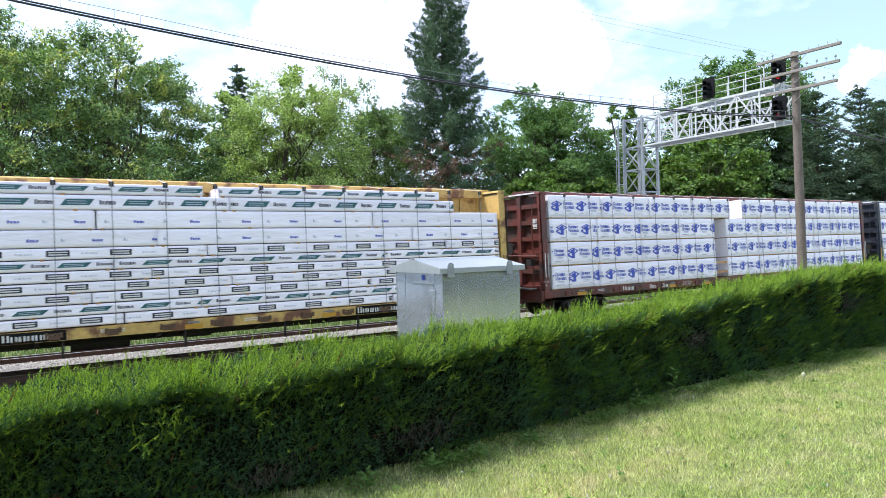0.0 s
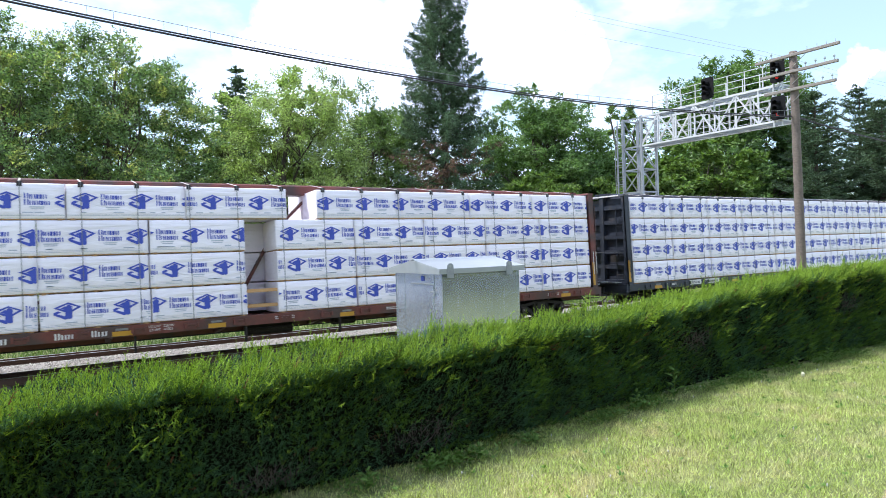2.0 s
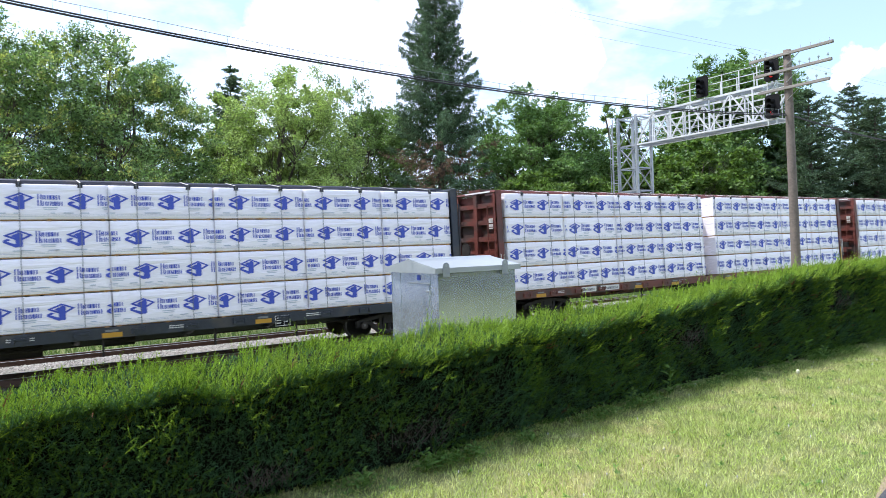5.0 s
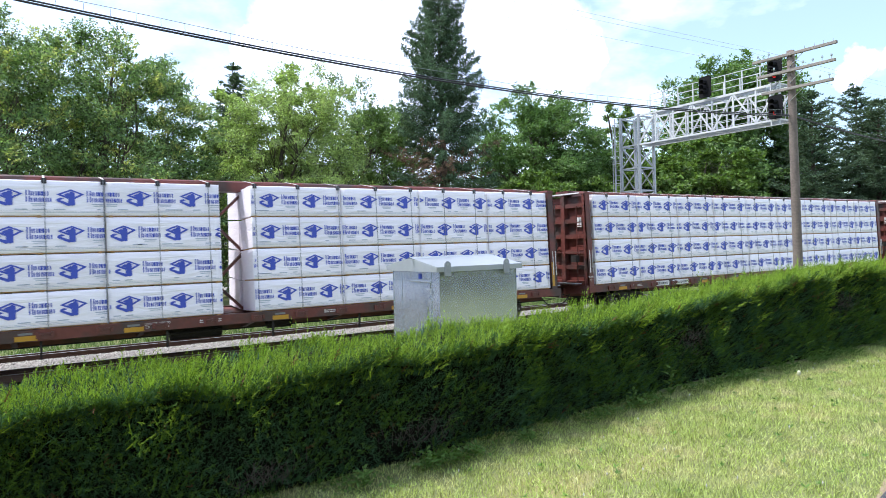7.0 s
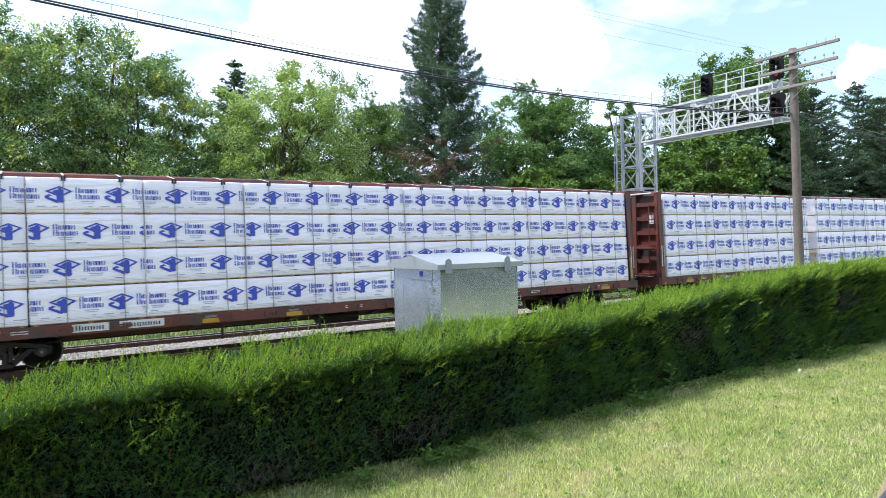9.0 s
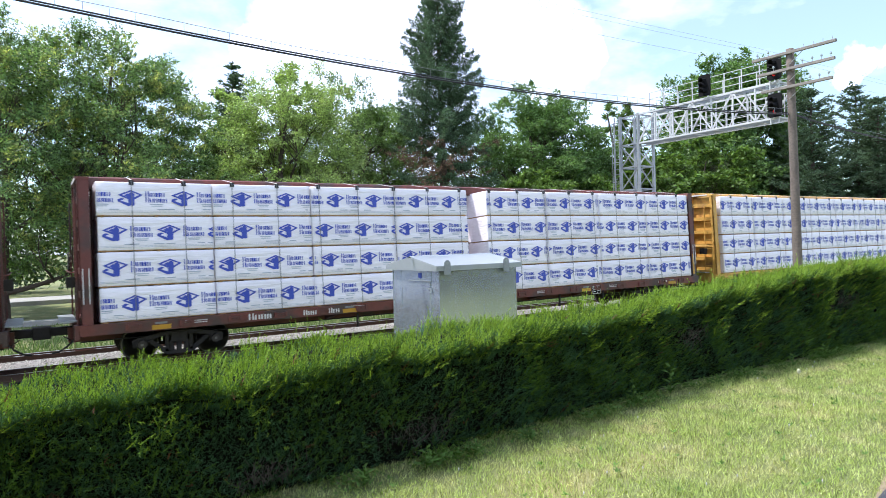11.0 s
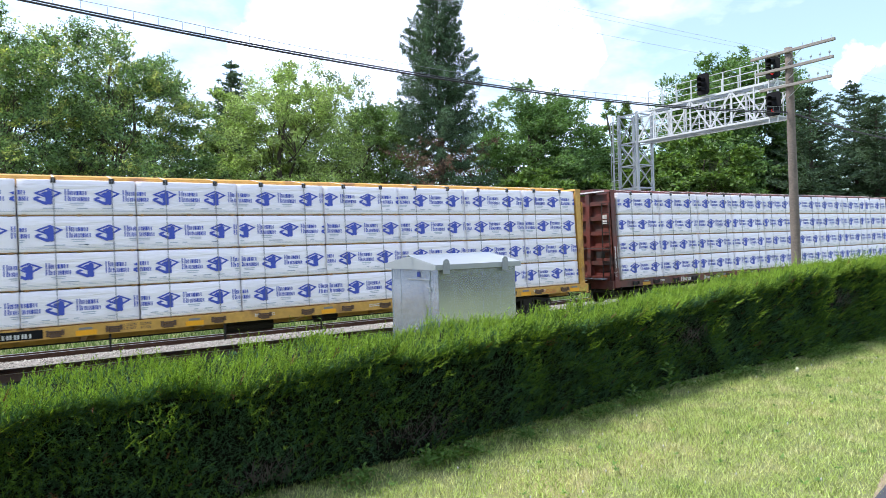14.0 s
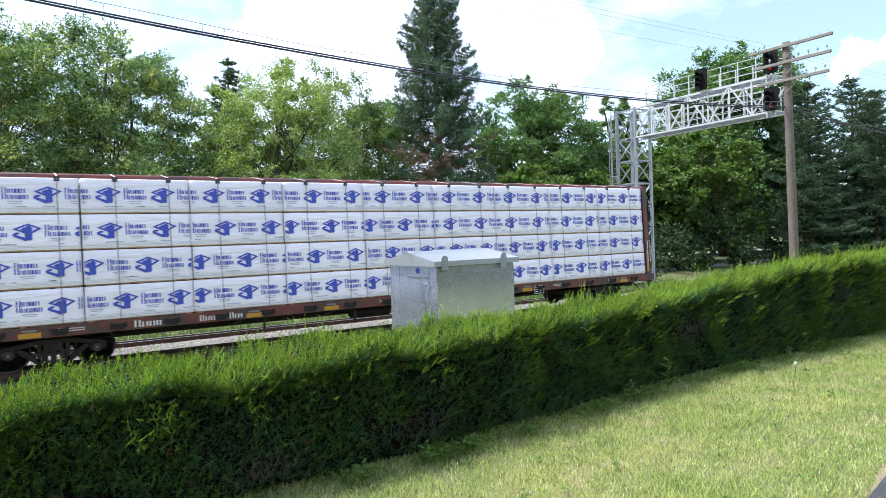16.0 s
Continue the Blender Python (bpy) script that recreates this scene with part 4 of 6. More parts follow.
def crown_tree(name, height, radius, leaf_mat, seed, leaves=26000, leaf=(0.17, 0.11), base=0.2, droop=0.0, clumps=110, lobes=5, airy=0.9, flat=0.6, broad=False, lift=0.5):
    """A broad-leaved tree: trunk, limbs and a crown of leaf sprays round many limb ends."""
    rng = np.random.default_rng(seed)
    root = new(name)
    s, tips = Shape(), []
    zb = height * base
    trunk = [(0, 0, -0.3), (0.05, 0.02, zb * 0.6), (0.1 * rng.normal(), 0.1 * rng.normal(), zb), (0.3 * rng.normal(), 0.3 * rng.normal(), height * 0.55), (0.4 * rng.normal(), 0.4 * rng.normal(), height * 0.82)]
    r0 = height * 0.019
    s.tube(trunk, [r0 * 1.25, r0, r0 * 0.9, r0 * 0.5, r0 * 0.15], 10, False)
    for i in range(9):
        a, f = i * 2.4 + rng.uniform(-0.3, 0.3), i / 9
        z = zb + (height * 0.62 - zb) * f
        limb(s, (0, 0, z), (math.cos(a), math.sin(a), 0.35 + 0.5 * f), radius * (0.95 - 0.35 * f), r0 * (0.5 - 0.25 * f), rng, 0, tips)
    part("trunk", s, M_BARK, root, "dark rough trunk and limbs", smooth=True)
    # clump centres: an uneven egg with lobes, plus limb ends
    k = clumps
    dirs = unit(rng.normal(size=(k, 3)))
    lob = unit(rng.normal(size=(lobes, 3)) * [1, 1, 0.7])
    bulge = 0.74 + 0.26 * np.max(np.clip(dirs @ lob.T, 0, 1) ** 4, 1) + 0.05 * rng.normal(size=k)
    rr = (0.45 + 0.55 * rng.random(k) ** 0.45) * bulge
    zc, zr = height * (0.5 + base * 0.45), height * (0.5 - base * 0.45)
    cen = dirs * rr[:, None] * [radius, radius, zr] + [0, 0, zc]
    tp = np.array(tips)
    tp = tp[rng.permutation(len(tp))[: k // 3]]
    cen = np.concatenate([cen, tp])
    size = radius * rng.uniform(0.12, 0.25, len(cen)) * airy
    # leafy twigs reaching outwards from every clump, thinner towards their tips
    per = 15
    tw = leaves // per
    which = rng.choice(len(cen), tw, p=size ** 2 / (size ** 2).sum())
    sz = size[which][:, None]
    start = cen[which] + unit(rng.normal(size=(tw, 3))) * rng.random((tw, 1)) ** 0.5 * sz * [0.95, 0.95, flat]
    way = unit(unit(start - [0, 0, zc - 0.15 * height]) * 0.85 + rng.normal(size=(tw, 3)) * [0.55, 0.55, 0.4] + [0, 0, 0.18])
    reach = sz * rng.uniform(0.5, 1.25, (tw, 1))
    t = rng.random((tw, per, 1)) ** 0.8
    pos = start[:, None] + way[:, None] * reach[:, None] * t + rng.normal(size=(tw, per, 3)) * (0.17 * sz[:, None] * (1.05 - 0.75 * t)) * [1, 1, flat]
    pos[..., 2] -= (droop * reach[:, None] * t ** 2)[..., 0]
    pos, way = pos.reshape(-1, 3), np.repeat(way, per, 0)
    keep = pos[:, 2] > 0.3
    pos, way = pos[keep], way[keep]
    m = len(pos)
    along = unit(rng.normal(size=(m, 3)) * [1, 1, 0.6] * 0.8 + way * 0.7 + [0, 0, -0.2])
    nrm = unit(rng.normal(size=(m, 3)) * 0.6 + unit(pos - [0, 0, zc]) * 0.5 + [0, 0, lift])
    side = unit(np.cross(along, nrm))
    ln = leaf[0] * rng.uniform(0.7, 1.35, m)
    part("crown", quads("crown", (blades if broad else spikes)(pos, along, side, ln, leaf[1] * rng.uniform(0.7, 1.3, m)), leaf_mat), None, root, "uneven crown of small leaves")
    return root


def spruce(height, radius, seed):
    rng = np.random.default_rng(seed)
    root = new("spruce_tree")
    s = Shape().tube([(0, 0, -0.3), (0.05, 0, height * 0.3), (0, 0.05, height * 0.7), (0, 0, height)], [0.34, 0.27, 0.13, 0.02], 10, False)
    live, dead = [], []
    levels = 50
    lump = 0.68 + 0.42 * rng.random((14, 5))
    for i in range(levels):
        f = i / (levels - 1)
        z = 2.0 + (height - 2.3) * f
        reach = min(radius * (1.03 - f) ** 0.68, 3.8)
        count = 9 if f < 0.8 else 7
        for j in range(count):
            a = j * 6.283 / count + i * 1.1 + rng.normal(0, 0.2)
            ln = reach * rng.uniform(0.6, 1.15) * lump[int(f * 13), int((a % 6.283) / 1.2567) % 5]
            if ln < 0.15:
                continue
            d = np.array([math.cos(a), math.sin(a), 0])
            rise = 0.25 - 0.75 * (1 - f)
            t = np.linspace(0, 1, 6)
            line = d[None] * (ln * t)[:, None] + np.array([0, 0, 1]) * (z + ln * (rise * 0.55 * t - 0.15 * t + 0.28 * t ** 3))[:, None]
            s.tube([tuple(p) for p in line], np.linspace(0.028 * (1.2 - f), 0.006, 6), 4, False)
            gone = f < 0.40 and rng.random() < (0.85 if math.cos(a) < -0.2 else 0.45)
            n = int((8 + ln * 34) * (0.24 if gone else 1.0))
            t = 0.2 + 0.8 * rng.random(n) ** 0.75
            base = d[None] * (ln * t)[:, None] + np.array([0, 0, 1]) * (z + ln * (rise * 0.55 * t - 0.15 * t + 0.28 * t ** 3))[:, None]
            side = np.array([-d[1], d[0], 0])
            sp = rng.uniform(-1, 1, n) * 0.42 * np.minimum(1, (1.15 - t) * 1.6) * min(1.0, ln * 0.7)
            base = base + side[None] * sp[:, None]
            base[:, 2] += -0.3 * np.abs(sp) - 0.30 * rng.random(n) ** 2 + rng.normal(0, 0.04, n)
            along = unit(d[None] * 0.7 + side[None] * np.sign(sp)[:, None] * 0.6 + np.stack([rng.normal(0, 0.2, n), rng.normal(0, 0.2, n), rng.uniform(-1.3, -0.1, n)], 1))
            (dead if gone else live).append((base, along))
    part("trunk", s, M_BARK, root, "dark trunk with drooping bare branch stubs")
    for name, lst, m, lab in (("needles", live, M_SPRUCE, "blue-green drooping needle sprays"), ("dead_needles", dead, M_DEADSPRUCE, "dry brown lower sprays")):
        base, along = np.concatenate([b for b, _ in lst]), np.concatenate([a for _, a in lst])
        out = []
        for k in range(6):
            al = unit(along + 0.5 * rng.normal(size=along.shape))
            side = unit(np.cross(al, rng.normal(size=al.shape)))
            out.append(spikes(base + 0.05 * rng.normal(size=base.shape), al, side, 0.22 * rng.uniform(0.7, 1.3, len(base)), 0.042))
        part(name, quads(name, np.concatenate(out), m), None, root, lab)
    return root


def pine(height, radius, seed, whorls=27):
    rng = np.random.default_rng(seed)
    root = new("pine_tree")
    s = Shape().tube([(0, 0, -0.3), (0.1, 0, height * 0.4), (0, 0.1, height * 0.75), (0, 0, height)], [0.3, 0.22, 0.12, 0.02], 9, False)
    cen, dirs = [], []
    for i in range(whorls):
        f = i / (whorls - 1)
        z = height * (0.05 + 0.93 * f) + rng.normal(0, 0.12)
        for j in range(7 if f < 0.75 else 5):
            a = j * 0.9 + i * 0.5 + rng.normal(0, 0.2)
            ln = radius * (1.05 - f) ** 0.6 * rng.uniform(0.5, 1.2)
            d = np.array([math.cos(a), math.sin(a), 0.0])
            line = lambda t: np.array([0, 0, z]) + d * ln * t + np.array([0, 0, ln * (0.05 + 0.3 * f - 0.22 * t * (1 - f) + 0.22 * t * t) * t])
            s.tube([tuple(line(t)) for t in (0, 0.35, 0.7, 1.0)], [0.05 * (1.2 - f), 0.035, 0.02, 0.008], 4, False)
            across = np.array([-d[1], d[0], 0.0])
            for t in np.arange(0.22, 1.04, 0.36 / max(ln, 0.6)):
                spread_w = 0.55 * math.sin(math.pi * min(1.0, 0.25 + 0.7 * t)) * min(1.0, ln * 0.5)
                for _ in range(7):
                    cen.append(line(t) + across * rng.normal(0, spread_w) + rng.normal(0, 1, 3) * [0.12, 0.12, 0.06])
                    dirs.append(d)
    part("trunk", s, M_BARK, root, "straight dark trunk with level branches")
    cen, dirs = np.array(cen), unit(np.array(dirs))
    k = 6
    base = np.repeat(cen, k, 0)
    al = unit(np.repeat(dirs, k, 0) * 0.6 + rng.normal(size=(len(base), 3)) * [0.7, 0.7, 0.28] + [0, 0, 0.22])
    side = unit(np.cross(al, rng.normal(size=al.shape)))
    part("needles", quads("needles", spikes(base, al, side, rng.uniform(0.22, 0.42, len(base)), 0.09), M_PINE), None, root, "level plumes of dark needles")
    return root


def plant_trees():
    def put(ob, x, y, turn, label, cat="tree", k=1.0):
        tagged(ob, label, cat)
        ob.scale = (k, k, k)
        ob.matrix_basis = pose(x, y, float(ground_z(x, y)), 0, 0, turn) @ Matrix.Diagonal((*ob.scale, 1))
        return ob

    maple = "large spreading maple with dense green crown on a lawn"
    m1 = put(crown_tree("maple_tree", 13.9, 5.4, M_MAPLE, 11, 84000, (0.115, 0.092), 0.09, clumps=200, lobes=9, airy=0.60, flat=0.5), -1.3, 36.5, 0, maple, k=1.05)
    put(crown_tree("maple_tree", 14.9, 5.2, M_MAPLE, 12, 84000, (0.115, 0.092), 0.1, clumps=200, lobes=9, airy=0.60, flat=0.5), 3.0, 37.0, 0, maple, k=1.05)
    put(copy_thing(m1, pose(0, 0, 0)), -5.6, 43.0, 130, maple, k=0.84)
    put(copy_thing(m1, pose(0, 0, 0)), 4.9, 40.0, 70, maple, k=1.0)
    ash = "bushy pale green ash tree behind the railway"
    put(crown_tree("ash_tree", 15.2, 5.3, M_ASH, 21, 85000, (0.13, 0.09), 0.06, clumps=200, lobes=9, airy=0.66), 14.2, 40.5, 0, ash)
    a2 = put(crown_tree("ash_tree", 17.4, 3.2, M_ASH, 22, 26000, (0.19, 0.14), 0.12, clumps=80, lobes=7, airy=0.8), 14.8, 43.8, 0, ash)
    b1 = put(crown_tree("bush", 4.6, 2.3, M_THICKET, 23, 10000, (0.15, 0.11), 0.02, clumps=50, lobes=6), 12.7, 33.6, 0, "leafy green bush below the trees", "bush")
    put(copy_thing(b1, pose(0, 0, 0)), 16.6, 34.6, 120, "leafy green bush below the trees", "bush", k=0.9)
    elm = "bushy mid-green elm beside the tall spruce"
    e1 = put(crown_tree("elm_tree", 14.2, 4.6, M_ELM, 24, 52000, (0.15, 0.10), 0.05, clumps=150, lobes=9, airy=0.75), 20.6, 43.5, 0, elm, k=1.12)
    put(copy_thing(a2, pose(0, 0, 0)), 11.4, 45.0, 200, ash, k=0.86)
    put(copy_thing(e1, pose(0, 0, 0)), 24.6, 47.5, 60, elm, k=1.05)
    put(spruce(22.6, 4.9, 31), 23.05, 36.0, 0, "tall blue-green spruce with dead brown lower branches", "spruce")
    put(pine(19.5, 3.8, 33, 36), 15.8, 60.0, 0, "dark pointed conifer rising behind the ash trees", "conifer")
    wal = "rounded dark green walnut tree behind the train"
    w1 = put(crown_tree("walnut_tree", 17.2, 5.4, M_WALNUT, 41, 60000, (0.23, 0.14), 0.08, droop=0.35, clumps=190, lobes=12, airy=0.8), 36.3, 42.0, 0, wal)
    put(copy_thing(w1, pose(0, 0, 0)), 39.6, 43.6, 190, wal, k=0.97)
    w2 = put(crown_tree("walnut_tree", 9.0, 3.6, M_CATALPA, 42, 20000, (0.28, 0.2), 0.05, droop=0.3, clumps=70), 31.8, 37.5, 0, "low bright green sapling clump", "tree")
    put(copy_thing(w1, pose(0, 0, 0)), 46.8, 45.0, 80, wal, k=0.74)
    put(copy_thing(w2, pose(0, 0, 0)), 38.5, 37.5, 140, "low bright green sapling clump")
    for x, y, h, sd in ((53.6, 48.8, 20.2, 43), (55.2, 48.0, 19.0, 44)):
        put(crown_tree("sumac_tree", h, 1.9, M_ELM, sd, 5000, (0.5, 0.12), 0.45, droop=0.5, clumps=26), x, y, 0, "thin tall tree with drooping leaf fronds")
    cat = "broad catalpa tree with large pale green leaves"
    c1 = put(crown_tree("catalpa_tree", 11.6, 5.2, M_CATALPA, 51, 17000, (0.36, 0.27), 0.06, droop=0.5, clumps=85, flat=0.28, broad=True, lift=1.1), 48.5, 34.5, 0, cat)
    put(copy_thing(c1, pose(0, 0, 0)), 44.5, 37.5, 120, cat)
    put(copy_thing(c1, pose(0, 0, 0)), 52.0, 38.5, 220, cat)
    t1 = put(crown_tree("walnut_tree", 23.4, 7.0, M_WALNUT, 45, 80000, (0.31, 0.20), 0.12, droop=0.2, clumps=300, lobes=20, airy=0.8), 62.4, 40.6, 0, "tall dark broad-leaved tree behind the gantry")
    put(copy_thing(t1, pose(0, 0, 0)), 63.6, 42.6, 150, "tall dark broad-leaved tree behind the gantry", k=0.97)
    pn = "dark white pine with level branches and gaps"
    p1 = put(pine(16.6, 4.8, 61), 61.0, 31.8, 0, pn, "pine")
    put(pine(18.6, 5.2, 62), 73.0, 33.5, 0, pn, "pine")
    for x, y, a, o in ((84.0, 35.5, 60, p1), (68.0, 37.0, 210, p1), (71.0, 30.6, 75, p1)):
        put(copy_thing(o, pose(0, 0, 0)), x, y, a, pn, "pine")


plant_trees()


def undergrowth():
    """Shrubs and low leaves filling the wood's edge beyond the tracks."""
    rng = np.random.default_rng(72)
    k = 300
    x = 33.5 + 85 * rng.random(k)
    y = 29.2 + 7 * rng.random(k) + (x - 35) * 0.02
    z = rng.random(k) ** 1.3 * np.where(x < 44, 3.2, 5.5)
    size = rng.uniform(0.7, 1.4, k)
    n = 36000
    w = rng.integers(0, k, n)
    pos = np.stack([x, y, z], 1)[w] + unit(rng.normal(size=(n, 3))) * (rng.random(n) ** 0.4)[:, None] * size[w][:, None] * [1.2, 1.0, 0.9]
    pos = pos[pos[:, 2] > -0.4]
    m = len(pos)
    al = unit(rng.normal(size=(m, 3)) + [0, 0, -0.3])
    sd = unit(np.cross(al, rng.normal(size=(m, 3)) * 0.6 + [0, 0, 0.8]))
    tagged(new("undergrowth", quads("undergrowth", spikes(pos, al, sd, rng.uniform(0.22, 0.42, m), 0.2), M_UNDER)), "dark leafy undergrowth at the wood's edge", "shrubs", kind="stuff")


undergrowth()


def understorey():
    """Shaded saplings and low boughs filling in under the ash and spruce trees."""
    rng = np.random.default_rng(75)
    k = 260
    x = rng.uniform(8.5, 40, k)
    y = 41.5 + 0.06 * x + rng.uniform(-2.5, 4.5, k)
    z = rng.random(k) * (7.2 + 1.2 * np.sin(x * 0.9))
    size = rng.uniform(0.9, 1.7, k)
    n = 42000
    w = rng.integers(0, k, n)
    pos = np.stack([x, y, z], 1)[w] + unit(rng.normal(size=(n, 3))) * (rng.random(n) ** 0.4)[:, None] * size[w][:, None] * [1.2, 1.0, 0.8]
    pos = pos[pos[:, 2] > -0.2]
    m = len(pos)
    al = unit(rng.normal(size=(m, 3)) + [0, 0, -0.3])
    sd = unit(np.cross(al, rng.normal(size=(m, 3)) * 0.6 + [0, 0, 0.8]))
    tagged(new("understorey", quads("understorey", spikes(pos, al, sd, rng.uniform(0.14, 0.28, m), 0.14), M_THICKET)), "dense green thicket under the ash trees", "shrubs", kind="stuff")


understorey()


def far_woods():
    """A dense belt of leaves behind the single trees."""
    rng = np.random.default_rng(71)
    k = 800
    x = rng.uniform(-45, 150, k)
    y = 58 + 0.05 * (x - 20) + rng.uniform(-4, 10, k)
    z = rng.random(k) ** 1.1 * (8.0 + 2.0 * np.sin(x * 0.21) + 1.5 * np.sin(x * 0.53) + np.clip((x - 20) * 0.05, 0, 4) + np.clip((20 - x) * 0.15, 0, 2.5))
    size = rng.uniform(1.2, 2.4, k)
    n = 66000
    w = rng.integers(0, k, n)
    off = unit(rng.normal(size=(n, 3))) * (rng.random(n) ** 0.4)[:, None] * size[w][:, None] * [1.3, 1.0, 0.85]
    pos = np.stack([x, y, z], 1)[w] + off
    pos = pos[pos[:, 2] > -0.3]
    m = len(pos)
    al = unit(rng.normal(size=(m, 3)))
    sd = unit(np.cross(al, rng.normal(size=(m, 3)) * 0.6 + [0, 0, 0.8]))
    tagged(new("far_woods", quads("far_woods", spikes(pos, al, sd, rng.uniform(0.45, 0.8, m), 0.36), M_WOODS)), "dense green belt of woods in the distance", "woods", kind="stuff")


far_woods()


# ---- the train ----
PITCH, LEAD = 24.54, 15.62            # car to car, and the first whole car's load end at the start
LEAN = 2.66                           # degrees by which the load leans towards the centre beam
LOAD = 22.25


def gone_by(t):
    """How far the train has rolled at t seconds."""
    return 10.2 * t + 0.004 * t * t - 0.26 * math.sin(math.pi * (t - 1.3) / 13.8)


TIMES = (0.0, 2.0, 4.0, 6.0, 8.0, 10.0, 12.0, 14.0, 16.0)
MOVING = []                           # (thing, pose on its car, car's load end at the start)


def clip_x(poly, a, b):
    """Trim a convex flat polygon of (x, z) to a <= x <= b."""
    for lim, sgn in ((a, 1), (b, -1)):
        out = []
        for i, p in enumerate(poly):
            q = poly[(i + 1) % len(poly)]
            ip, iq = sgn * (p[0] - lim) >= 0, sgn * (q[0] - lim) >= 0
            if ip:
                out.append(p)
            if ip != iq:
                t = (lim - p[0]) / (q[0] - p[0])
                out.append((lim, p[1] + t * (q[1] - p[1])))
        poly = out
        if len(poly) < 3:
            return []
    return poly


def rect(x0, x1, z0, z1):
    return [(x0, z0), (x1, z0), (x1, z1), (x0, z1)]


def house_mark(x, z):
    """The blue mark: a flat roof ring over an upright post with a slanting foot."""
    def ring(pts, k, edges):
        cx, cz = sum(p[0] for p in pts) / 4, sum(p[1] for p in pts) / 4
        inner = [(cx + (a - cx) * k, cz + (b - cz) * k) for a, b in pts]
        return [[pts[e], inner[e], inner[(e + 1) % 4], pts[(e + 1) % 4]] for e in edges]
    polys = ring([(x - 0.285, z + 0.075), (x + 0.012, z + 0.198), (x + 0.288, z + 0.082), (x + 0.075, z - 0.04)], 0.68, (0, 1, 2))
    polys.append([(x - 0.285, z + 0.075), (x - 0.21, z + 0.08), (x - 0.05, z + 0.02), (x - 0.05, z - 0.03)])
    polys.append([(x - 0.14, z + 0.062), (x - 0.05, z + 0.02), (x - 0.02, z + 0.09), (x - 0.05, z + 0.115)])
    polys.append([(x - 0.05, z + 0.075), (x + 0.005, z + 0.15), (x + 0.05, z + 0.145), (x + 0.09, z + 0.105), (x + 0.09, z - 0.175), (x + 0.035, z - 0.195), (x + 0.015, z - 0.18), (x - 0.05, z - 0.20)])
    polys.append([(x - 0.285, z - 0.035), (x - 0.285, z - 0.085), (x - 0.05, z - 0.20), (x - 0.05, z - 0.125)])
    polys.append([(x - 0.285, z - 0.035), (x - 0.225, z - 0.065), (x - 0.13, z - 0.025), (x - 0.20, z + 0.002)])
    return polys


def word(x, z, height, widths, stroke):
    """Plain upright bars in the rhythm of a word."""
    polys = []
    for k, w in enumerate(widths):
        h = height if k == 0 else height * 0.74
        polys.append(rect(x, x + stroke * 1.2, z, z + h))
        if w > stroke * 2:
            polys.append(rect(x + w - stroke * 1.15, x + w, z, z + h))
        x += w + stroke * 0.75
    return polys


def print_layer(name, polys, length, material, parent, label):
    s = Shape()
    for k, p in enumerate(polys):
        k = k if name == "printed_mark" else 0
        p = clip_x(p, 0.015, length - 0.015)
        if p:
            s.poly([(a, -0.006 - 0.0012 * k, b) for a, b in p])
    if not s.f:
        return None
    ob = part(name, s, material, parent, label)
    return tagged(ob, kind="stuff") if name in ("printed_word", "fine_print", "panel_lettering") else ob


def wrap_mesh(length, height, seed, depth=1.2):
    """A soft-edged wrapped block with slack creases."""
    rng = np.random.default_rng(seed)
    nx, nz = max(4, int(length / 0.16)), 6
    s = Shape()
    rad = 0.022
    prof = [(rad, 0.0), (0.0, rad)] + [(0.0, rad + (height - 2 * rad) * j / nz) for j in range(1, nz)] + [(0.0, height - rad), (rad, height), (depth - rad, height), (depth, height - rad), (depth, rad), (depth - rad, 0.0)]
    m = len(prof)
    xs = np.linspace(0.0, length, nx + 1)
    for i, x in enumerate(xs):
        for j, (y, z) in enumerate(prof):
            dy = 0.0
            if y < rad:
                dy = 0.0035 * (1 + math.sin(x * 5.1 + z * 9 + seed) * math.cos(x * 2.3 - z * 4)) + 0.002 * rng.random()
                if z < 0.1:
                    dy *= 0.4
            end = min(i, nx - i)
            pull = 0.012 if end == 0 and 0 < j < m - 1 else 0.0
            s.v.append((x, y + dy + (pull if y < 0.5 else -pull), z + 0.003 * rng.normal() * (0.2 < z < height - 0.1)))
    for i in range(nx):
        for j in range(m):
            s.f.append((i * m + j, i * m + (j + 1) % m, (i + 1) * m + (j + 1) % m, (i + 1) * m + j))
    s.f += [tuple(range(m - 1, -1, -1)), tuple(range(nx * m, nx * m + m))]
    me = s.mesh("wrap", M_WRAP)
    me.polygons.foreach_set("use_smooth", [len(p.vertices) == 4 for p in me.polygons])
    return me


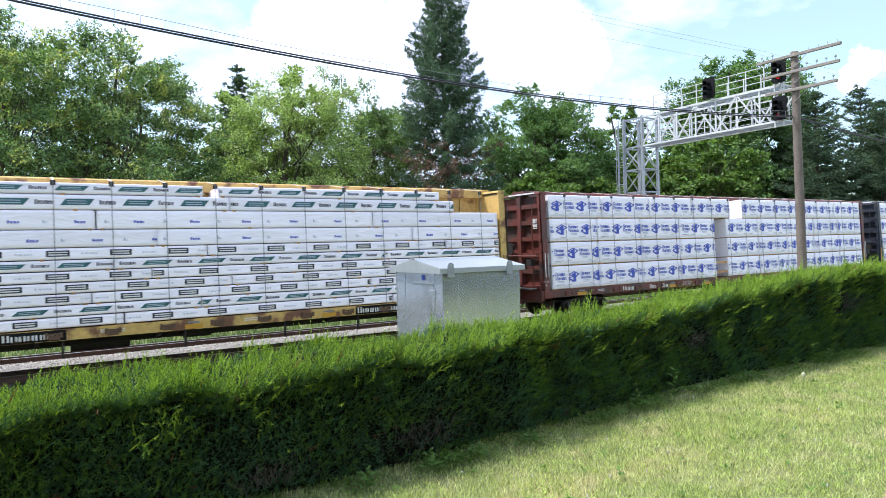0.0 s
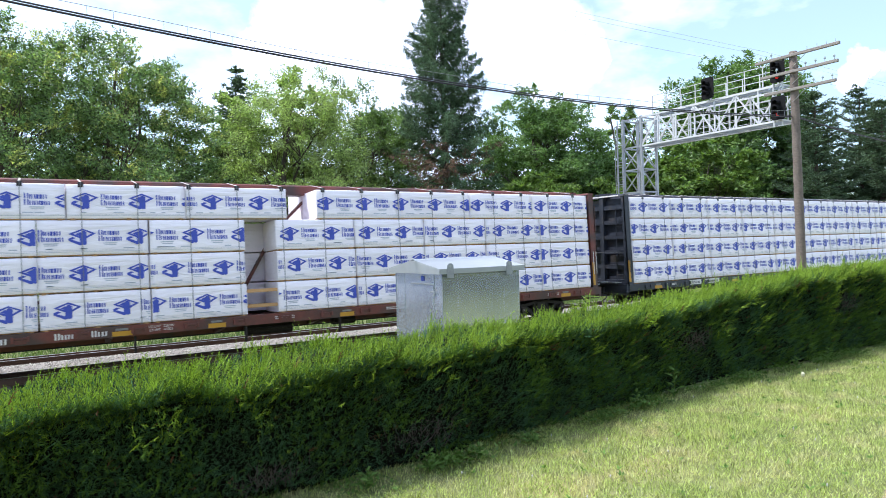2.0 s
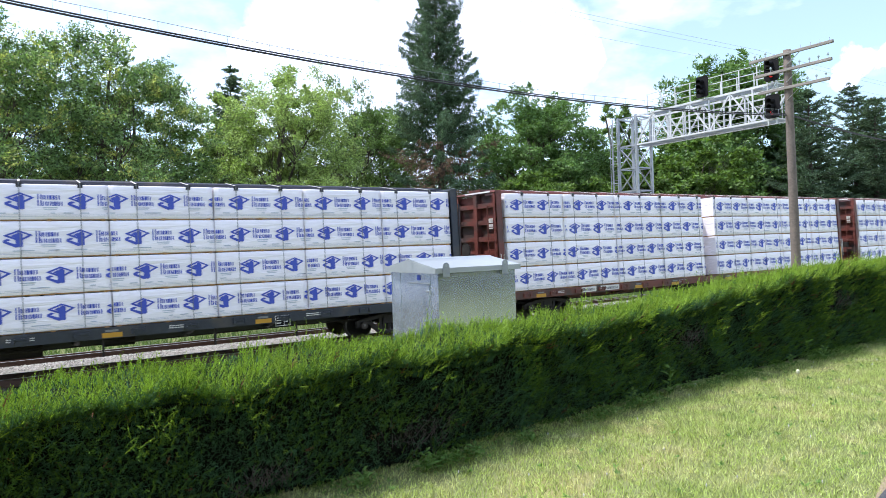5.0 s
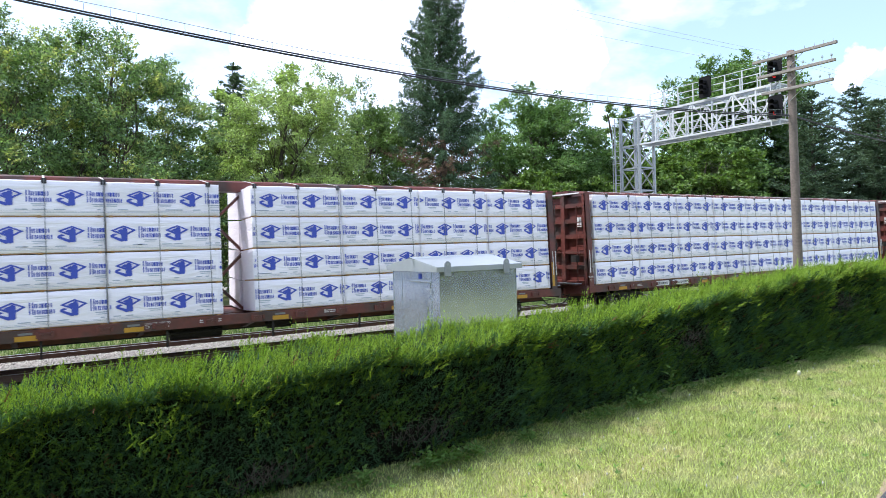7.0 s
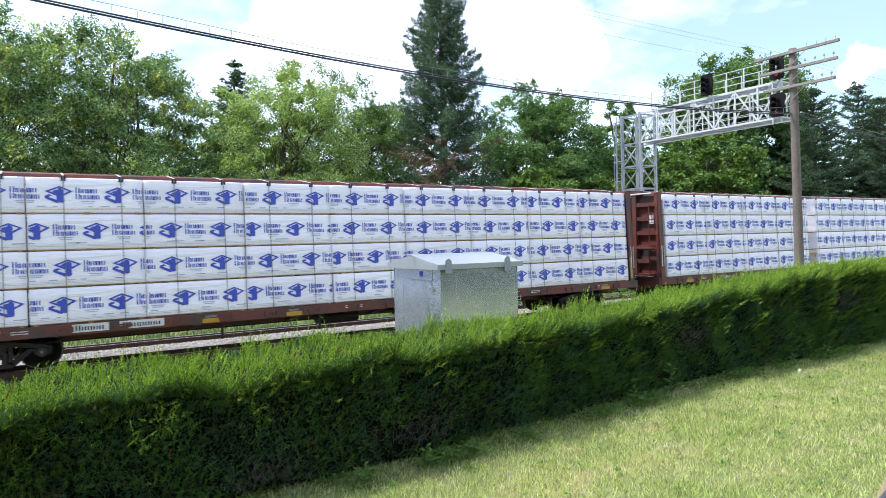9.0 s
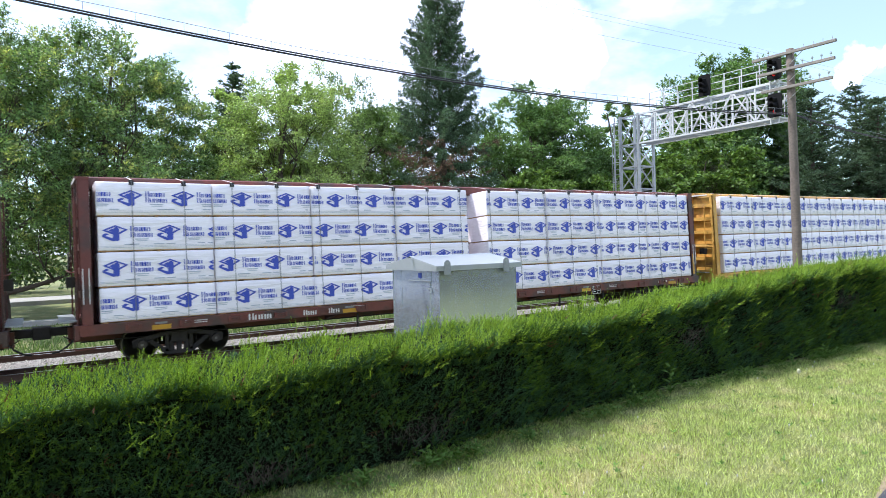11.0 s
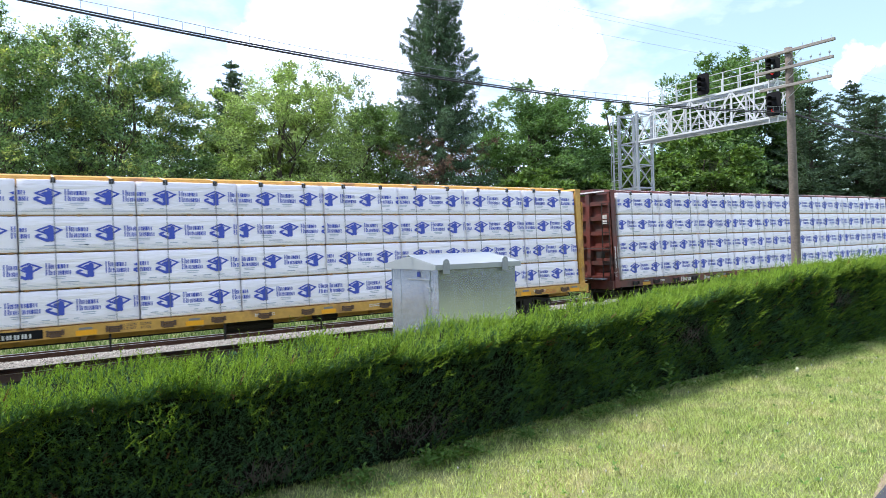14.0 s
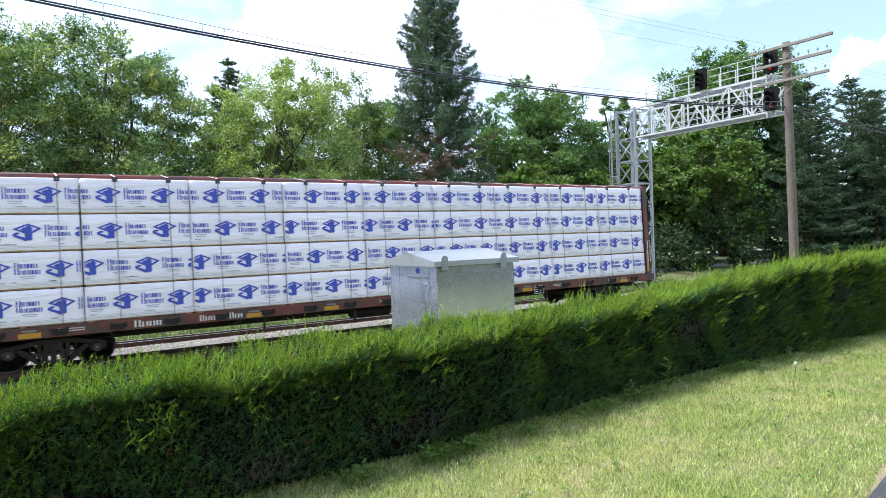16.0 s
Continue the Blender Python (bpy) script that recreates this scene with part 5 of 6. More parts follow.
def package(length, height, seed, style="house"):
    """One wrapped lumber package: wrap, printed marks, and the bearers it stands on; x along, front at y = 0."""
    r = random.Random(seed)
    label = {"house": "white plastic-wrapped lumber package printed with blue marks", "band": "thin white-wrapped lumber package with teal printed panels", "block": "thin white-wrapped lumber package with black printed panels", "plain": "plain white-wrapped lumber package with small dark print"}[style]
    root = tagged(new("lumber_package", wrap_mesh(length, height, seed)), label, "lumber package", "lumber on the train")
    if style == "house":
        pitch = 1.23
        off = r.uniform(-1.2, -0.1)
        faint = []
        mid = height * 0.5 - 0.01
        for k in range(5):
            x = off + k * pitch
            print_layer("printed_mark", house_mark(x, mid + 0.02), length, M_BLUE, root, "blue printed emblem")
            print_layer("printed_word", word(x + 0.34, mid + 0.06, 0.132, (0.085, 0.024, 0.08, 0.05, 0.05, 0.08), 0.021), length, M_BLUE, root, "blue printed word bars")
            print_layer("printed_word", word(x + 0.34, mid - 0.085, 0.132, (0.085, 0.08, 0.075, 0.024, 0.045, 0.024, 0.075), 0.021), length, M_BLUE, root, "blue printed word bars")
            faint += [rect(x + 0.44, x + 0.74, mid - 0.145, mid - 0.122), rect(x + 0.47, x + 0.72, mid - 0.185, mid - 0.168)]
        for _ in range(6):
            x = r.uniform(0, length)
            faint.append(rect(x, x + r.uniform(0.08, 0.25), 0.13, 0.155))
        faint += [rect(0, length, 0.066, 0.074), rect(0, length, 0.098, 0.103)]
        print_layer("fine_print", faint, length, M_FAINT, root, "faint grey fine print")
    else:
        solid, faint = [], []
        z0, z1 = height * 0.28, height * 0.72
        pitch = 1.32
        off = r.uniform(-1.2, 0)
        for k in range(int(length / pitch) + 3):
            x = off + k * pitch
            if style == "band":
                solid.append([(x, z0), (x + 0.6, z0), (x + 0.72, z1), (x + 0.12, z1)])
                faint += word(x + 0.82, z0 + 0.02, (z1 - z0) * 0.75, (0.05, 0.05, 0.05, 0.02, 0.04, 0.02, 0.05), 0.016)
            elif style == "block":
                solid.append(rect(x, x + 0.48, z0 - 0.01, z1 + 0.02))
                faint += word(x + 0.72, z0 + 0.03, (z1 - z0) * 0.5, (0.02, 0.05, 0.03, 0.05, 0.02, 0.04, 0.05, 0.02), 0.010)
            else:
                solid += word(x, height * 0.3, 0.07, (0.05, 0.045, 0.045, 0.05), 0.018)
                faint += word(x + 0.68, height * 0.3, 0.08, (0.03, 0.05), 0.012)
        if style == "block":
            white = [rect(p[0][0] + 0.05, p[0][0] + 0.43, p[0][1] + (p[2][1] - p[0][1]) * q, p[0][1] + (p[2][1] - p[0][1]) * (q + 0.2)) for p in solid for q in (0.2, 0.58)]
            [print_layer("printed_panel", [p], length, M_INK, root, "black printed panel") for p in solid]
            w = print_layer("panel_lettering", white, length, M_WHITE, root, "pale word bars")
            if w:
                w.location.y = -0.003
        else:
            if style == "plain":
                print_layer("printed_word", solid, length, M_BLUE, root, "dark blue print")
            else:
                for p in solid:
                    print_layer("printed_panel", [p], length, M_TEAL, root, "teal printed panel")
                white = [rect(p[0][0] + 0.14, p[0][0] + 0.55, z0 + (z1 - z0) * q, z0 + (z1 - z0) * (q + 0.12)) for p in solid for q in (0.25, 0.6)]
                w = print_layer("panel_lettering", white, length, M_FAINT, root, "pale word bars")
                if w:
                    w.location.y = -0.003
        print_layer("fine_print", faint, length, M_FAINT if style != "band" else M_INK, root, "faint fine print")
    board = Shape().box(-0.045, 0.045, 0.0, 1.19, -0.038, -0.001).mesh("bearer", M_BOARD, 0.003)
    for x in (0.12, length * 0.5, length - 0.12):
        b = part("bearer", board, None, root)
        b.location.x = x
    if style == "house":
        part("edge_board", Shape().box(0.01, length - 0.01, 0.06, 0.14, -0.022, -0.002), M_BOARD, root, "pale edge board under the wrap")
    return root


PACKAGES = {}


def lay_package(u, row_z, length, height, style, r, lead):
    """Puts one package on the near side of a car; gives its wrap and the pose of its twin on the far side."""
    key = (round(length, 2), round(height, 2), style, r)
    up = Matrix.Rotation(radians(-LEAN), 4, "X") @ Matrix.Translation((0, 0, row_z))
    near = Matrix.Translation((u, -1.366, 1.05)) @ up
    if key not in PACKAGES:
        ob = PACKAGES[key] = package(length, height, 100 + r * 7 + int(length * 100) + int(height * 31), style)
    else:
        ob = copy_thing(PACKAGES[key], Matrix())
    MOVING.append((ob, near, lead))
    return PACKAGES[key].data, Matrix.Translation((u + length, 1.366, 1.05)) @ Matrix.Rotation(math.pi, 4, "Z") @ up


def load_car(lead, plan, seed):
    """plan: (style, height, bearer, runs) from the deck up; runs are (start, length, count)."""
    z, rr, far = 0.04, random.Random(seed), Shape()
    for style, height, gap, runs in plan:
        for start, length, count in runs:
            for k in range(count):
                me, m = lay_package(start + k * length + rr.uniform(-0.012, 0.012), z, length - 0.025, height, style, rr.randrange(5), lead)
                n = len(far.v)
                far.box(0, length - 0.025 + (0.95 if plan is OPEN and start > 5 and k == 0 and z < 2.4 else 0), 0, 1.2, 0, height)
                far.v[n:] = [tuple(m @ Vector(v)) for v in far.v[n:]]
        z += height + gap
    ob = tagged(part("far_lumber", far, M_WRAP), "white-wrapped lumber stacked on the car's far side", "lumber", kind="stuff")
    MOVING.append((ob, Matrix(), lead))


def stencil(name, words, x, z, height, car, y=-1.412):
    """White painted bars in the rhythm of lettering on the side sill."""
    s = Shape()
    for p in word(x, z, height, words, height * 0.22):
        s.poly([(a, y, b) for a, b in p])
    return tagged(part(name, s, M_WHITE, car, "white painted lettering bars"), kind="stuff")


def lettering(text, x, z, size, car, y=-1.413, paint=None, label="white painted lettering"):
    cu = bpy.data.curves.new("lettering", "FONT")
    cu.body, cu.size = text, size
    cu.materials.append(paint or M_WHITE)
    ob = new("lettering", cu)
    ob.parent = car
    ob.matrix_basis = pose(x, y, z, 90, 0, 0)
    return tagged(ob, label)


WHEELS = []


def make_truck():
    """A three-piece freight truck with two wheelsets, at its centre on the rail."""
    root = new("truck")
    for sy in (-1, 1):
        y = sy * 1.02
        fr = Shape()
        for sx in (-1, 1):
            fr.prism([(sx * 1.08, 0.36), (sx * 1.10, 0.55), (sx * 0.98, 0.60), (sx * 0.30, 0.72), (sx * 0.30, 0.62), (sx * 0.76, 0.53), (sx * 0.74, 0.38)][:: -sx], "y", y - 0.07, y + 0.07)
            fr.prism([(sx * 0.76, 0.50), (sx * 0.34, 0.14), (sx * 0.26, 0.14), (sx * 0.26, 0.24), (sx * 0.64, 0.54)][:: -sx], "y", y - 0.06, y + 0.06)
            fr.box(min(sx * 0.25, sx * 0.33), max(sx * 0.25, sx * 0.33), y - 0.06, y + 0.06, 0.2, 0.66)
        fr.box(-0.32, 0.32, y - 0.065, y + 0.065, 0.61, 0.72).box(-0.3, 0.3, y - 0.075, y + 0.075, 0.13, 0.21)
        f = part("side_frame", fr, M_GRIME, root, "grimy cast side frame")
        for k in range(3):
            part("spring", Shape().tube([(-0.18 + 0.18 * k, y + sy * 0.01, 0.21), (-0.18 + 0.18 * k, y + sy * 0.01, 0.46)], 0.07, 10), M_GRIME, f)
        for wx in (-0.89, 0.89):
            part("bearing_cap", Shape().tube([(wx, y + sy * 0.06, 0.44), (wx, y + sy * 0.19, 0.44)], 0.105, 12), M_WHEEL, f)
            part("cap_bolt", Shape().box(wx - 0.03, wx + 0.03, y + sy * 0.19 - 0.01, y + sy * 0.19 + 0.01, 0.41, 0.47), M_TREAD, f)
        part("brake_beam", Shape().box(-0.42, 0.42, y - 0.03, y + 0.03, 0.74, 0.80), M_GRIME, f)
    part("bolster", Shape().box(-0.2, 0.2, -1.1, 1.1, 0.42, 0.70), M_GRIME, root, bevel=0.02)
    for wx in (-0.89, 0.89):
        hub = Shape().tube([(0, -0.98, 0), (0, 0.98, 0)], 0.085, 12)
        w = part("wheelset", hub, M_WHEEL, root, "steel wheels on a turning axle")
        w.matrix_parent_inverse = Matrix.Translation((wx, 0, 0.435))
        for sy in (-1, 1):
            y = sy * 0.7525
            disc = Shape().tube([(0, y - sy * 0.08, 0), (0, y - sy * 0.08, 0), (0, y - sy * 0.05, 0), (0, y - sy * 0.045, 0), (0, y + sy * 0.065, 0), (0, y + sy * 0.065, 0), (0, y + sy * 0.02, 0), (0, y + sy * 0.01, 0), (0, y + sy * 0.08, 0)], [0.09, 0.46, 0.46, 0.435, 0.43, 0.37, 0.35, 0.15, 0.10], 28, False)
            part("wheel", disc, M_WHEEL, w, smooth=False)
            part("rim", Shape().tube([(0, y + sy * 0.064, 0), (0, y + sy * 0.068, 0), (0, y + sy * 0.068, 0), (0, y + sy * 0.064, 0)], [0.431, 0.430, 0.418, 0.418], 28, False), M_TREAD, w, "bright worn tread edge")
        WHEELS.append(w)
    return root


TRUCK = []


def bulkhead(car, u, sgn, paint, dark):
    """End wall of a car; sgn -1 for the trailing (low u) end. u is its inner face."""
    a, b = u, u + sgn * 0.25
    lo, hi = min(a, b), max(a, b)
    t = math.tan(radians(LEAN))
    top = 4.56
    e = lambda z: 1.372 - t * (z - 1.05)
    root = part("bulkhead", Shape().prism([(-e(0.8) + 0.05, 0.8), (e(0.8) - 0.05, 0.8), (e(top) - 0.05, top - 0.1), (-e(top) + 0.05, top - 0.1)], "x", min(u + sgn * 0.03, u + sgn * 0.07), max(u + sgn * 0.03, u + sgn * 0.07)), paint, car, "ribbed steel end bulkhead")
    for sy in (-1, 1):
        s = Shape().prism([(sy * e(0.78), 0.78), (sy * e(top), top), (sy * (e(top) - 0.05), top), (sy * (e(0.78) - 0.05), 0.78)][:: sy], "x", lo, hi)
        s.prism([(sy * e(0.78), 0.78), (sy * e(top), top), (sy * (e(top) - 0.16), top), (sy * (e(0.78) - 0.16), 0.78)][:: sy], "x", b - 0.025 if sgn > 0 else b, b if sgn > 0 else b + 0.025)
        part("corner_post", s, paint, root, "tapered channel corner post")
    for yc, w in ((0.0, 0.15),):
        part("upright", Shape().box(min(u + sgn * 0.05, b), max(u + sgn * 0.05, b), yc - w / 2 - 0.03, yc + w / 2 + 0.03, 0.8, top - 0.02), paint, root)
    for k in range(6):
        z = 1.15 + k * 0.59
        part("rib", Shape().prism([(-e(z) + 0.05, z - 0.08), (e(z) - 0.05, z - 0.08), (e(z) - 0.05, z + 0.08), (-e(z) + 0.05, z + 0.08)], "x", min(u + sgn * 0.06, u + sgn * 0.22), max(u + sgn * 0.06, u + sgn * 0.22)), paint, root)
    part("top_cap", Shape().prism([(lo - 0.02, top - 0.03), (hi + 0.02, top - 0.03), (hi + 0.0, top + 0.035), (lo, top + 0.035)], "y", -e(top) - 0.01, e(top) + 0.01), paint, root)
    part("cap_rise", Shape().box(lo, hi, -0.35, 0.35, top + 0.03, top + 0.13), paint, root)
    # ladders on the end and the side, grab bars
    x = b + sgn * 0.07
    for yb in (-1.22, 0.86):
        lad = part("ladder", Shape().bar((x, yb, 0.9), (x, yb, 4.1), 0.03).bar((x, yb + 0.38, 0.9), (x, yb + 0.38, 4.1), 0.03), dark, root)
        for k in range(9):
            part("rung", Shape().bar((x, yb, 1.05 + 0.38 * k), (x, yb + 0.38, 1.05 + 0.38 * k), 0.025), dark, lad)
    part("end_rail", Shape().tube([(x, -1.2, 2.32), (x + sgn * 0.12, -1.15, 2.32), (x + sgn * 0.12, 1.15, 2.32), (x, 1.2, 2.32)], 0.016, 6), dark, root)
    part("end_step", Shape().box(min(x, x + sgn * 0.35), max(x, x + sgn * 0.35), -1.05, 1.05, 1.12, 1.15), M_ZINC, root, "grating end platform")
    for k in (0, 1):
        part("grab_bar", Shape().tube([(lo + 0.06 + 0.13 * k, -e(1.6) - 0.045, 1.55), (lo + 0.06 + 0.13 * k, -e(2.3) - 0.045, 2.4)], 0.012, 6), M_WHITE if paint is M_RED else dark, root)
    if sgn > 0 or paint is M_NAVY:
        part("reflector", Shape().prism([(-e(1.15) - 0.001, 1.15), (-e(1.15) - 0.009, 1.15), (-e(2.0) - 0.009, 2.0), (-e(2.0) - 0.001, 2.0)], "x", lo + 0.02, lo + 0.13), M_REFLECT, root, "upright amber reflective strip")
    if sgn < 0:
        part("notice_strip", Shape().box(lo - 0.03, lo - 0.021, -0.95, 0.55, top - 0.02, top + 0.03), M_WHITE, root, "white lettered notice strip")
        if paint is M_RED:
            for k in (0, 1):
                part("notice_sheet", Shape().box(lo + 0.02, lo + 0.03, -1.0, -0.78, 3.28 + 0.2 * k, 3.44 + 0.2 * k), M_WHITE, root, "white paper notice")
    # tank and brake gear on one end
    part("brake_wheel", Shape().tube([(x + sgn * 0.06, 0.42, 2.55), (x + sgn * 0.1, 0.42, 2.55)], 0.26, 16), M_GRIME, root) if sgn < 0 else None
    part("brake_box", Shape().box(min(x, x + sgn * 0.2), max(x, x + sgn * 0.2), -0.95, -0.7, 1.95, 2.2), M_GRIME, root)
    return root


def flatcar(lead, paint, dark, label, marks, nose, trucks, name="centerbeam_flatcar"):
    """A centre-beam flatcar; x = 0 at its load's near end, z = 0 on the rail; nose: bare deck before the load; trucks: their centres."""
    car = tagged(new(name), label, "freight car", "cars of the train")
    MOVING.append((car, Matrix(), lead))
    ends = (-0.34 - nose, LOAD + 0.34)
    for sy in (-1, 1):
        s = Shape().box(ends[0], ends[1], sy * 1.40 - 0.02, sy * 1.40 + 0.02, 0.80, 1.06)
        s.box(ends[0], ends[1], min(sy * 1.40, sy * 1.28), max(sy * 1.40, sy * 1.28), 0.80, 0.83).box(ends[0], ends[1], min(sy * 1.40, sy * 1.30), max(sy * 1.40, sy * 1.30), 1.03, 1.06)
        part("side_sill", s, paint, car, "deep painted side sill")
        part("deck", Shape().prism([(sy * 1.39, 1.025), (sy * 0.1, 0.965), (sy * 0.1, 0.90), (sy * 1.39, 0.96)][:: sy], "x", -0.1 - nose, LOAD + 0.1), paint, car, "deck sloping to the middle")
    part("centre_sill", Shape().box(ends[0] - 0.2, ends[1] + 0.2, -0.22, 0.22, 0.55, 0.92), dark, car, "deep centre sill")
    part("top_chord", Shape().prism([(-0.27, 4.40), (0.27, 4.40), (0.30, 4.66), (0.24, 4.70), (-0.24, 4.70), (-0.30, 4.66)], "x", -0.05 - nose, LOAD + 0.05), paint, car, "box-section top beam")
    n = 12
    for u in [LOAD * i / n for i in range(n + 1) if i != n // 2] + [10.62, 12.3]:
        part("beam_post", Shape().box(u - 0.06, u + 0.06, -0.07, 0.07, 0.95, 4.42), paint, car)
    zig = [(11.75, 4.38), (10.9, 3.55), (11.75, 2.68), (10.9, 1.84), (11.75, 1.0)]
    for (a, za), (b, zb) in zip(zig, zig[1:]):
        part("beam_brace", Shape().bar((a, 0, za), (b, 0, zb), 0.07, 0.13, (0, 1, 0)), paint, car)
    for i in [i for i in range(n) if i not in (n // 2 - 1, n // 2)]:
        u0, u1 = LOAD * i / n, LOAD * (i + 1) / n
        a, b = (u0, u1) if i % 2 else (u1, u0)
        part("beam_brace", Shape().bar((a, 0, 4.38), (b, 0, 3.35), 0.07, 0.13, (0, 1, 0)), paint, car)
        part("beam_brace", Shape().bar((b, 0, 3.35), (a, 0, 2.2), 0.07, 0.13, (0, 1, 0)), paint, car)
        part("beam_brace", Shape().bar((a, 0, 2.2), (b, 0, 1.0), 0.07, 0.13, (0, 1, 0)), paint, car)
    bulkhead(car, -0.05 - nose, -1, paint, dark)
    bulkhead(car, LOAD + 0.05, 1, paint, dark)
    # straps over the near load with corner guards, winches on the sill
    t = math.tan(radians(LEAN))
    edge_y, edge_z = -1.366 + 3.45 * t, 4.53
    guard = Shape().box(-0.055, 0.055, -0.012, 0.09, 0.0, 0.012).box(-0.055, 0.055, -0.014, 0.0, -0.11, 0.012).mesh("corner_guard", M_RUBBER)
    drop = Shape().bar((0, edge_y - 0.012, edge_z), (0, -1.366 - 0.022, 1.02), 0.015, 0.006, (0, 1, 0)).mesh("strap", M_STRAP)
    over = Shape().bar((0, edge_y - 0.012, edge_z + 0.012), (0, -0.2, 4.71), 0.035, 0.006).mesh("strap_top", M_PALESTRAP)
    winch = Shape().box(-0.16, 0.16, -1.455, -1.418, 0.94, 0.98).box(-0.2, -0.14, -1.47, -1.418, 0.86, 1.0).box(0.10, 0.16, -1.47, -1.418, 0.88, 1.0).box(-0.13, 0.10, -1.44, -1.418, 0.83, 0.93).mesh("winch", M_RUST if paint in (M_YELLOW, M_OLDYELLOW) else dark)
    for k in range(18):
        u = 0.78 + k * 1.22
        st = part("strap", drop, None, car, "steel tie-down strap")
        st.location.x = u
        g = part("corner_guard", guard, None, st, "black corner guard")
        g.location = (0, edge_y, edge_z)
        part("strap_top", over, None, st)
        w = part("winch", winch, None, car, "tie-down winch")
        w.location.x = u - 0.05
    # reflectors and plates
    refl = Shape().box(-0.22, 0.22, -1.428, -1.419, 0.82, 0.935).mesh("reflector", M_AMBER if paint is M_YELLOW else M_REFLECT)
    slot = Shape().box(-0.15, 0.13, -1.427, -1.419, 0.955, 1.005).mesh("slot_plate", M_STRAP)
    for u in (1.34, 6.22, 8.66, 12.32, 14.76, 19.64, 21.95) if paint is M_YELLOW else (1.34, 6.44, 8.66, 12.32, 15.98, 20.86):
        r = part("reflector", refl, None, car, "amber reflective strip")
        r.location.x = u
        part("slot_plate", slot, None, r, "dull grey slot cover")
    p = {M_YELLOW: 18.0, M_OLDYELLOW: 19.1}.get(paint, 16.3)
    plate = part("plate", Shape().box(p, p + 0.42, -1.43, -1.419, 0.70, 0.99), M_BLACK, car, "black notice plate with white border")
    edge = Shape().box(p, p + 0.42, -1.436, -1.43, 0.70, 0.715).box(p, p + 0.42, -1.436, -1.43, 0.975, 0.99)
    for q in (0.0, 0.24, 0.405):
        edge.box(p + q, p + q + 0.015, -1.436, -1.43, 0.715, 0.975)
    part("plate_frame", edge, M_WHITE, plate, "white painted border")
    bars = Shape()
    for q, w, z in ((0.04, 0.14, 0.91), (0.04, 0.17, 0.84), (0.04, 0.12, 0.77), (0.28, 0.09, 0.89), (0.28, 0.07, 0.80)):
        bars.box(p + q, p + q + w, -1.435, -1.43, z, z + 0.025)
    tagged(part("plate_lettering", bars, M_WHITE, plate, "small white word bars"), kind="stuff")
    if marks == "plates":
        for u0, w in ((3.35, 0.72), (4.35, 0.95)):
            part("mark_plate", Shape().box(u0 - 0.05, u0 + w, -1.428, -1.42, 0.85, 1.04), M_WHITE, car, "white mark plate")
            s = Shape()
            for p in word(u0 + 0.02, 0.89, 0.12, (0.1,) * int((w - 0.1) / 0.12), 0.03):
                s.poly([(a, -1.431, b) for a, b in p])
            tagged(part("mark_lettering", s, M_INK, car, "dark lettering bars"), kind="stuff")
    elif marks == "sill":
        stencil("mark_lettering", (0.14, 0.14, 0.13, 0.12), 3.5, 0.85, 0.17, car, -1.424)
        stencil("number_lettering", (0.11, 0.11, 0.11), 5.03, 0.85, 0.15, car, -1.424)
        stencil("number_lettering", (0.11, 0.06, 0.11), 5.78, 0.85, 0.15, car, -1.424)
    for u0 in (1.9, 10.2, 13.6, 17.2, 20.0):
        s = Shape()
        for z in (0.955, 0.905):
            for p in word(u0, z, 0.035, (0.03,) * 14, 0.012):
                s.poly([(a, -1.424, b) for a, b in p])
        tagged(part("small_print", s, M_WHITE, car, "small white stencil bars"), kind="stuff")
    # underframe: brake pipe, cylinder, hanging rods, steps
    part("brake_pipe", Shape().tube([(-0.4, -0.95, 0.62), (22.6, -0.95, 0.62)], 0.02, 6), M_GRIME, car)
    part("air_reservoir", Shape().tube([(9.6, -0.62, 0.62), (10.9, -0.62, 0.62)], 0.2, 12), M_GRIME, car)
    part("brake_cylinder", Shape().tube([(12.2, -0.55, 0.66), (12.9, -0.55, 0.66)], 0.16, 12), M_GRIME, car)
    for u in (6.2, 8.9, 11.6, 14.2, 16.4):
        part("cross_bearer", Shape().prism([(-1.36, 0.82), (1.36, 0.82), (0.3, 0.56), (-0.3, 0.56)], "x", u - 0.06, u + 0.06), dark, car)
        part("hanger_rod", Shape().box(u + 0.5, u + 0.55, -1.36, -1.30, 0.36, 0.82), M_GRIME, car)
    for u in (-0.45 - nose, LOAD + 0.12):
        part("sill_step", Shape().tube([(u, -1.36, 0.80), (u, -1.36, 0.48), (u + 0.42, -1.36, 0.48), (u + 0.42, -1.36, 0.80)], 0.015, 6), dark, car)
    for u, sgn in ((ends[0], -1), (ends[1], 1)):
        part("end_sill", Shape().box(min(u, u + sgn * 0.1), max(u, u + sgn * 0.1), -1.38, 1.38, 0.72, 1.06), paint, car)
        k = u + sgn * 0.28
        c = part("coupler", Shape().box(min(u, k + sgn * 0.42), max(u, k + sgn * 0.42), -0.11, 0.11, 0.74, 0.94), M_GRIME, car, "grimy cast knuckle coupler", 0.02)
        part("knuckle", Shape().prism([(k + sgn * 0.28, -0.22), (k + sgn * 0.52, -0.2), (k + sgn * 0.52, 0.12), (k + sgn * 0.36, 0.2), (k + sgn * 0.26, 0.16)][:: -sgn], "z", 0.68, 0.98), M_GRIME, c, bevel=0.02)
        part("air_hose", Shape().tube([(u, -0.35, 0.72), (u + sgn * 0.2, -0.36, 0.5), (u + sgn * 0.4, -0.33, 0.36), (u + sgn * 0.55, -0.25, 0.33)], 0.025, 7), M_RUBBER, car)
